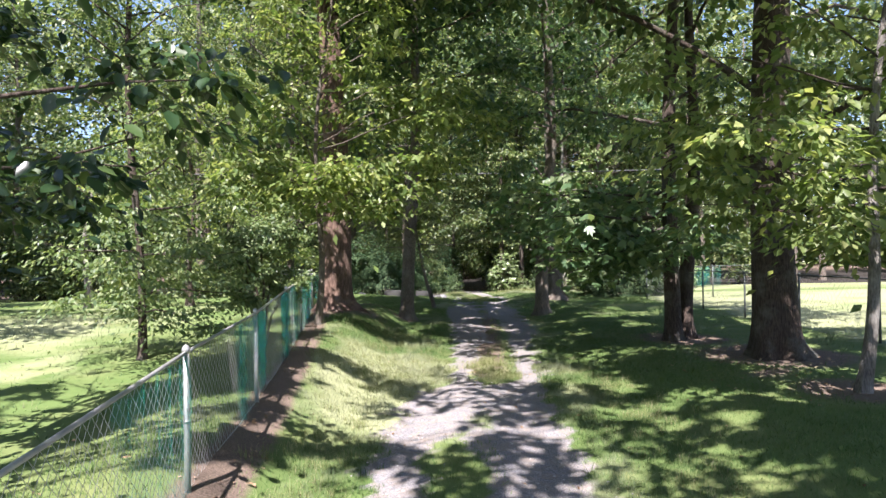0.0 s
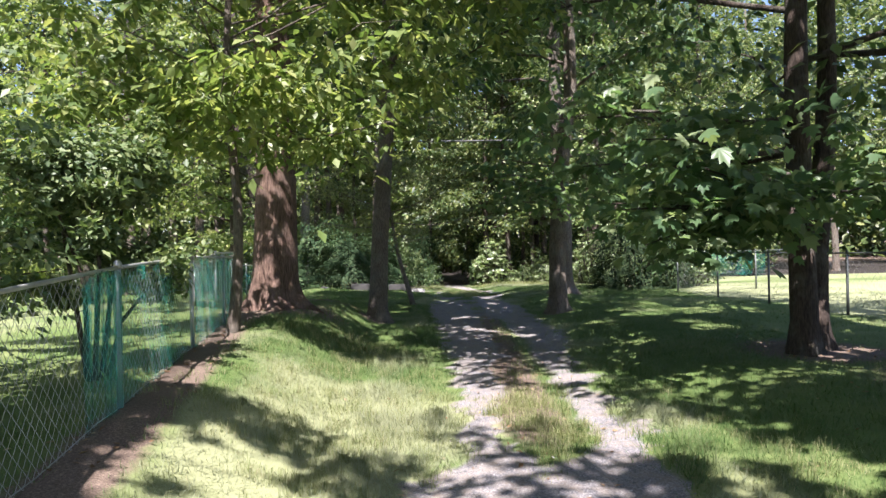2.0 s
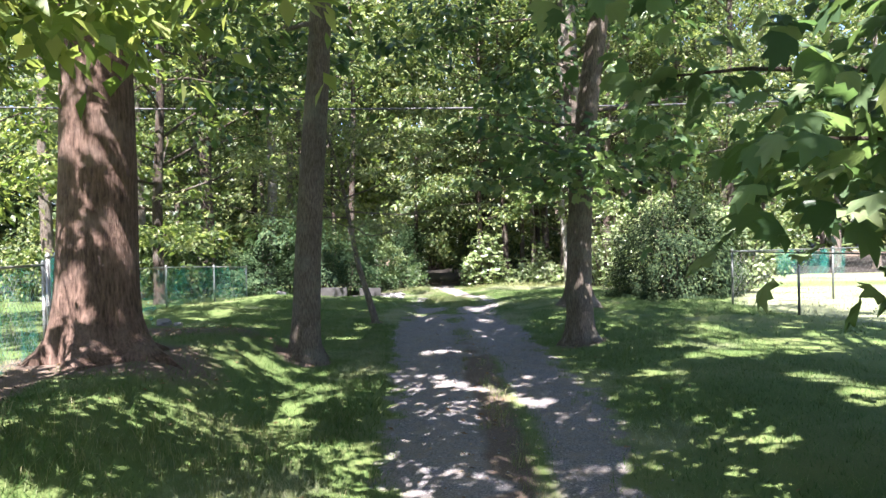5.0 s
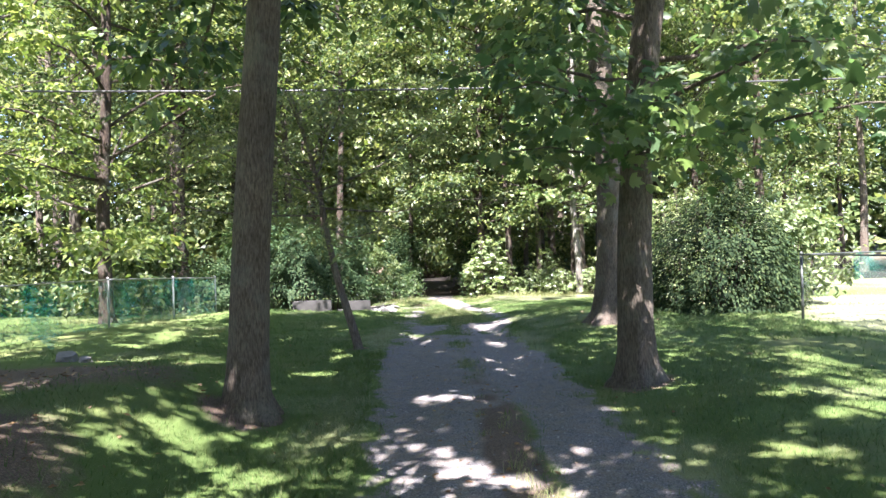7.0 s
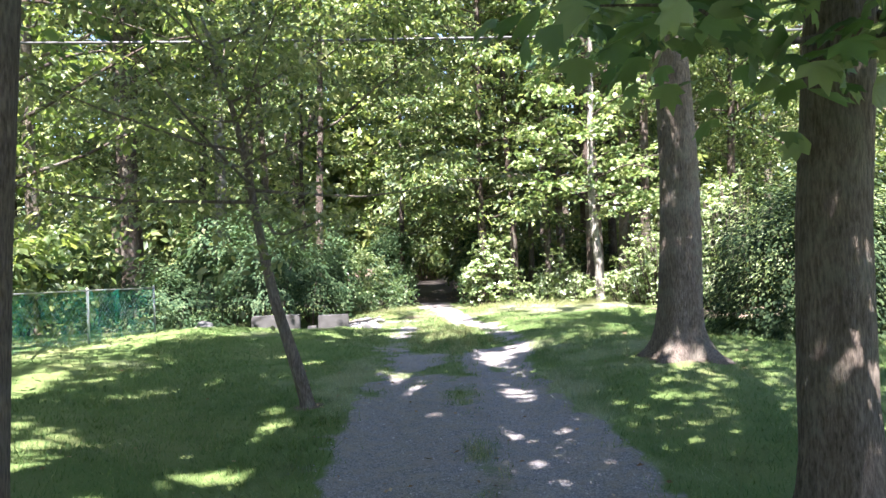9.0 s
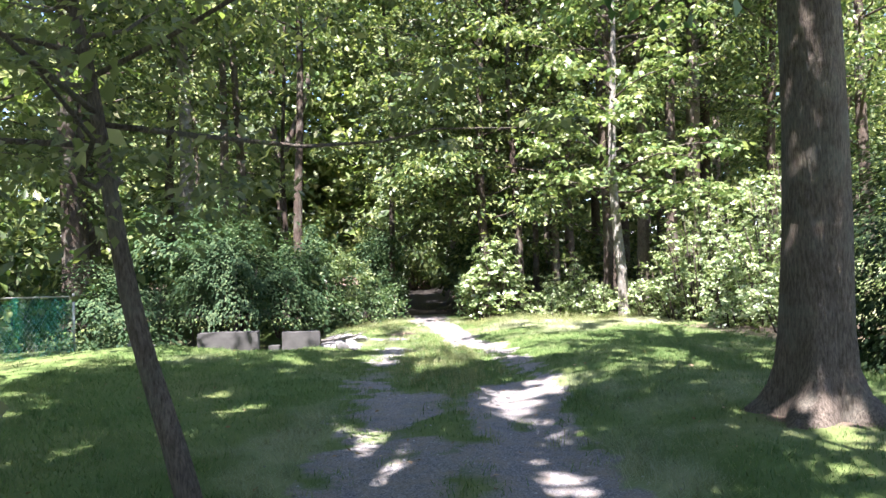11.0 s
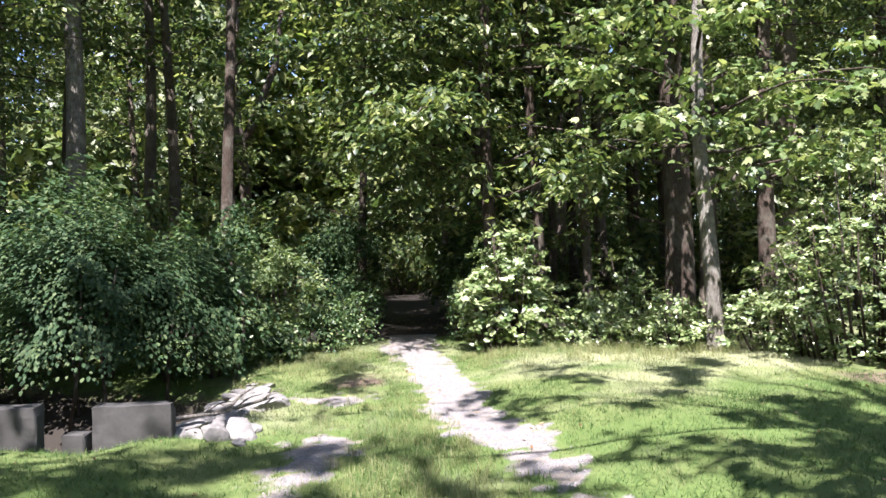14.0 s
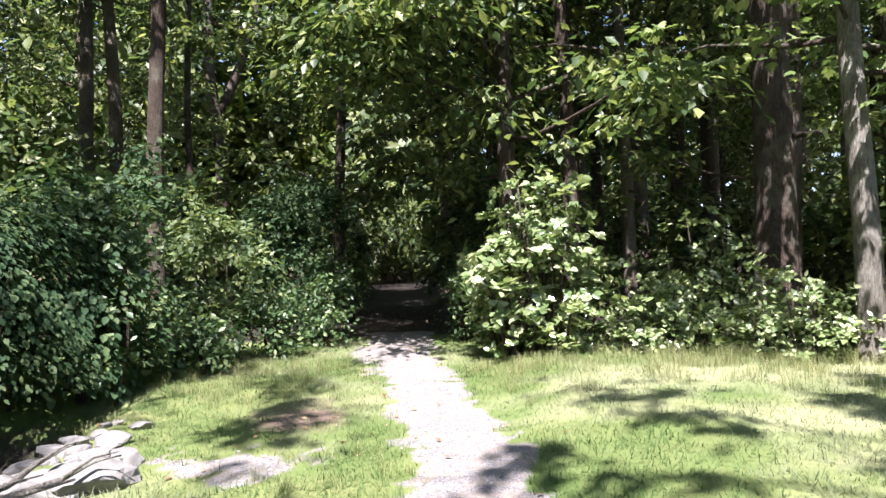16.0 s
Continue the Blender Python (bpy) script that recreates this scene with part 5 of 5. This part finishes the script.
for k in range(96):
    u = rq.random()
    rock(-0.48 - 0.05 * u + rq.gauss(0, 0.25), 38.55 + 2.9 * u + rq.gauss(0, 0.2), rq.uniform(0.05, 0.15) * (1.45 if k < 14 else 1.0), k, rq.uniform(0.4, 0.7))
for k in range(12):
    rock(rq.uniform(-0.9, -0.3), rq.uniform(41, 42.6), rq.uniform(0.05, 0.13), 120 + k)
for k in range(16):
    rock(rq.uniform(-5.6, -3.7), rq.uniform(38.2, 40.0), rq.uniform(0.12, 0.36), 40 + k)


def driftwood(x, y, az, length, seed):
    q = random.Random(seed)
    gz = float(ground_z(x, y))
    root = thing("fallen_branch", (x, y, gz), "bleached bare branch lying across the creek rocks", "branch", "fallen branches")
    ln = [(math.cos(az) * length * u + q.uniform(-0.04, 0.04), math.sin(az) * length * u + q.uniform(-0.04, 0.04), 0.17 + 0.1 * u + q.uniform(-0.02, 0.03)) for u in (-0.5, -0.2, 0.1, 0.35, 0.5)]
    part("branch", tube(ln, [0.026, 0.024, 0.02, 0.014, 0.007], 7, 0.1), M_BARK_GREY, root)
    part("twig", tube([ln[2], (ln[2][0] + 0.16, ln[2][1] + 0.12, ln[2][2] + 0.1), (ln[2][0] + 0.3, ln[2][1] + 0.16, ln[2][2] + 0.12)], [0.011, 0.008, 0.004], 5, 0.1), M_BARK_GREY, root)


for k, (x, y, az, ln) in enumerate(((-0.45, 39.4, 0.5, 1.3), (-0.2, 39.9, 0.95, 1.1), (-0.7, 39.0, 0.2, 0.9), (-0.5, 40.4, 1.3, 0.8))):
    driftwood(x, y, az, ln, k)


def torn_mesh(a, b, w):
    """A crumpled strip of loose green mesh that leans up from the soil."""
    root = thing("torn_fence_mesh", (b[0], b[1], float(ground_z(b[0], b[1]))), "torn strip of green fence mesh on bare soil", "fence mesh")
    q = random.Random(4)
    verts, faces = [], []
    for i in range(15):
        u = i / 14
        for j in range(4):
            verts.append(((a[0] - b[0]) * u + q.uniform(-0.03, 0.03), (a[1] - b[1]) * u + w * (j / 3 - 0.5) * 0.4, (0.75 * u ** 1.3 + 0.02 + w * (j / 3) * (1 - 0.3 * u)) + q.uniform(-0.03, 0.03)))
    for i in range(14):
        for j in range(3):
            faces.append((i * 4 + j, i * 4 + j + 1, i * 4 + j + 5, i * 4 + j + 4))
    part("mesh_strip", mesh_from("mesh_strip", verts, faces, M_MESH), None, root)


torn_mesh((-5.3, 26.0), (-4.5, 25.2), 0.3)
for x, y, r in ((-4.25, 25.0, 0.17), (-3.95, 24.9, 0.1)):
    rock(x, y, r, 201, 0.6, "pale stone lying on bare soil by the fence")


# ---- turf ----
def turf(n, x0, x1, y0, y1, tall, thin):
    x, y = rng.uniform(x0, x1, n), rng.uniform(y0, y1, n)
    g, l = gravel_at(x, y), litter_at(x, y)
    keep = (rng.random(n) > 1.25 * g ** 1.3 + 0.02 + 0.5 * (g > 0.1) * (patch(x, y, 0.22, 7) - 0.35)) & (rng.random(n) > l * 1.15)
    d = (y - (41.3 - 0.2 * (x + 1))) / 1.6
    keep &= ~((x < -0.5) & (np.abs(d) < 1.0))
    x, y = x[keep], y[keep]
    c = drive_x(y)
    rough = 0.9 * np.exp(-((np.abs(x - c) - 1.3) / 0.35) ** 2) * (y < 33) + 1.3 * np.exp(-((y - 12.6) / 1.3) ** 2) * ss((2.6 - np.abs(x - c - 0.4)) / 1.0)
    rough = rough + 1.2 * ss((y - 33) / 3) * np.exp(-((x - 1.9) / 0.55) ** 2) * (1 - ss((y - 40.5) / 2)) + 0.8 * np.exp(-((y - 15) / 3) ** 2) * ss((c - x - 1.0) / 0.5)
    lump = 0.45 + 0.75 * patch(x, y, 0.28, 1) ** 1.5 + 0.45 * patch(x, y, 0.11, 2) + 0.3 * (patch(x, y, 1.1, 5) - 0.3)
    ln = tall * rng.uniform(0.5, 1.25, len(x)) * lump * (1 + rough * (0.5 + 0.5 * wave(x, y, 1.9, 3.0)))
    return x, y, np.clip(ln, 0.025, 0.4), thin * rng.uniform(0.7, 1.3, len(x))


for nm, args in (("grass", (320000, -3.2, 6.2, 2.5, 26, 0.085, 0.0075)), ("grass", (360000, -4.2, 8.6, 26, 48.5, 0.085, 0.0085)), ("grass", (30000, 6.2, 14, 6, 36, 0.085, 0.016)), ("grass", (24000, -14, -3.2, 4, 40, 0.08, 0.018))):
    gx, gy, gl, gw = turf(*args)
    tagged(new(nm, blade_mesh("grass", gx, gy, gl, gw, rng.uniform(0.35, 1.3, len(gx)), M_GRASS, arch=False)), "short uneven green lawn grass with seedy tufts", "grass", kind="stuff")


def tufts(spots_in, n_each):
    """Clumps of long, half-dry grass that arch outwards."""
    xs, ys, ls = [], [], []
    for x0, x1, y0, y1, count, tall in spots_in:
        cx, cy = rng.normal((x0 + x1) / 2, (x1 - x0) * 0.33, count), rng.normal((y0 + y1) / 2, (y1 - y0) * 0.33, count)
        keep = gravel_at(cx, cy) < 0.6
        cx, cy = cx[keep], cy[keep]
        h = tall * rng.uniform(0.6, 1.2, len(cx))
        xs.append((cx[:, None] + rng.normal(0, 0.05, (len(cx), n_each))).ravel())
        ys.append((cy[:, None] + rng.normal(0, 0.05, (len(cx), n_each))).ravel())
        ls.append((h[:, None] * rng.uniform(0.5, 1.1, (len(cx), n_each))).ravel())
    x, y, ln = np.concatenate(xs), np.concatenate(ys), np.concatenate(ls)
    return blade_mesh("long_grass", x, y, ln, np.full(len(x), 0.0036), rng.uniform(0.25, 1.25, len(x)), M_STRAW)


M_STRAW = leaf_mat("seedy_grass", (0.12, 0.17, 0.055), (0.21, 0.25, 0.1), (0.33, 0.33, 0.19), 0.5, 0.6, (1.05, 1.05, 0.95))
tagged(new("long_grass", tufts(((-2.0, 0.2, 10.6, 14.6, 360, 0.14), (0.4, 1.6, 11.4, 14.2, 210, 0.2), (1.0, 2.5, 32.0, 39.5, 420, 0.19), (-2.0, -0.3, 15, 18.5, 120, 0.2), (1.2, 1.6, 14, 26, 60, 0.16), (2.0, 3.0, 6, 14, 110, 0.17),
                                (4.2, 9.6, 42.4, 44.4, 260, 0.3), (3.0, 4.6, 43.6, 45.4, 60, 0.22), (-0.9, 1.2, 43.5, 47, 150, 0.24), (-1.6, -0.8, 4, 11, 90, 0.17)), 26)), "long seedy half-dry grass tufts beside the drive", "grass", kind="stuff")

# fallen leaves and loose stones
n = 15000
fx, fy = rng.uniform(-4, 8, n), rng.uniform(3, 56, n)
ok = rng.random(n) < np.clip(0.035 + litter_at(fx, fy) + 0.12 * gravel_at(fx, fy), 0, 1)
fx, fy = fx[ok], fy[ok]
M_DEAD = leaf_mat("dead_leaf", (0.10, 0.06, 0.03), (0.2, 0.13, 0.07), (0.34, 0.26, 0.17), 0.15, 0.7)
tagged(new("fallen_leaves", leaf_mesh("fallen_leaves", np.stack([fx, fy, ground_z(fx, fy) + 0.012], -1), rng.normal(size=(len(fx), 3)) * 0.25 + np.array([0, 0, 1]), rng.uniform(0.035, 0.085, len(fx)), M_DEAD)),
       "brown fallen leaves scattered on soil and gravel", "leaf litter", kind="stuff")
n = 26000
fx, fy = rng.uniform(-1.6, 4.2, n), rng.uniform(4, 49, n)
ok = rng.random(n) < gravel_at(fx, fy)
fx, fy = fx[ok], fy[ok]
n = len(fx)
oct_v = np.array([(1, 0, 0), (0, 1, 0), (-1, 0, 0), (0, -1, 0), (0, 0, 0.7), (0, 0, -0.5)])
oct_f = np.array([(0, 1, 4), (1, 2, 4), (2, 3, 4), (3, 0, 4)])
sv = oct_v[None] * rng.uniform(0.6, 1.3, (n, 6, 1)) * (rng.uniform(0.35, 1.0, n) ** 2 * 0.013 + 0.004)[:, None, None] + np.stack([fx, fy, ground_z(fx, fy) + 0.002], -1)[:, None]
M_STONE, _nt, _p = mat_base("gravel_stone")
_g = _nt.nodes.new("ShaderNodeNewGeometry")
_nt.links.new(ramp(_nt, _g.outputs["Random Per Island"], [(0.0, (0.08, 0.08, 0.085)), (0.6, (0.16, 0.152, 0.148)), (1.0, (0.36, 0.34, 0.325))]), _p.inputs["Base Color"])
_p.inputs["Roughness"].default_value = 0.9
tagged(new("gravel_stones", array_mesh("gravel_stones", sv.reshape(-1, 3), (oct_f[None] + (np.arange(n) * 6)[:, None, None]).reshape(-1, 3), M_STONE)), "loose grey gravel stones on the driveway", "gravel", kind="stuff")
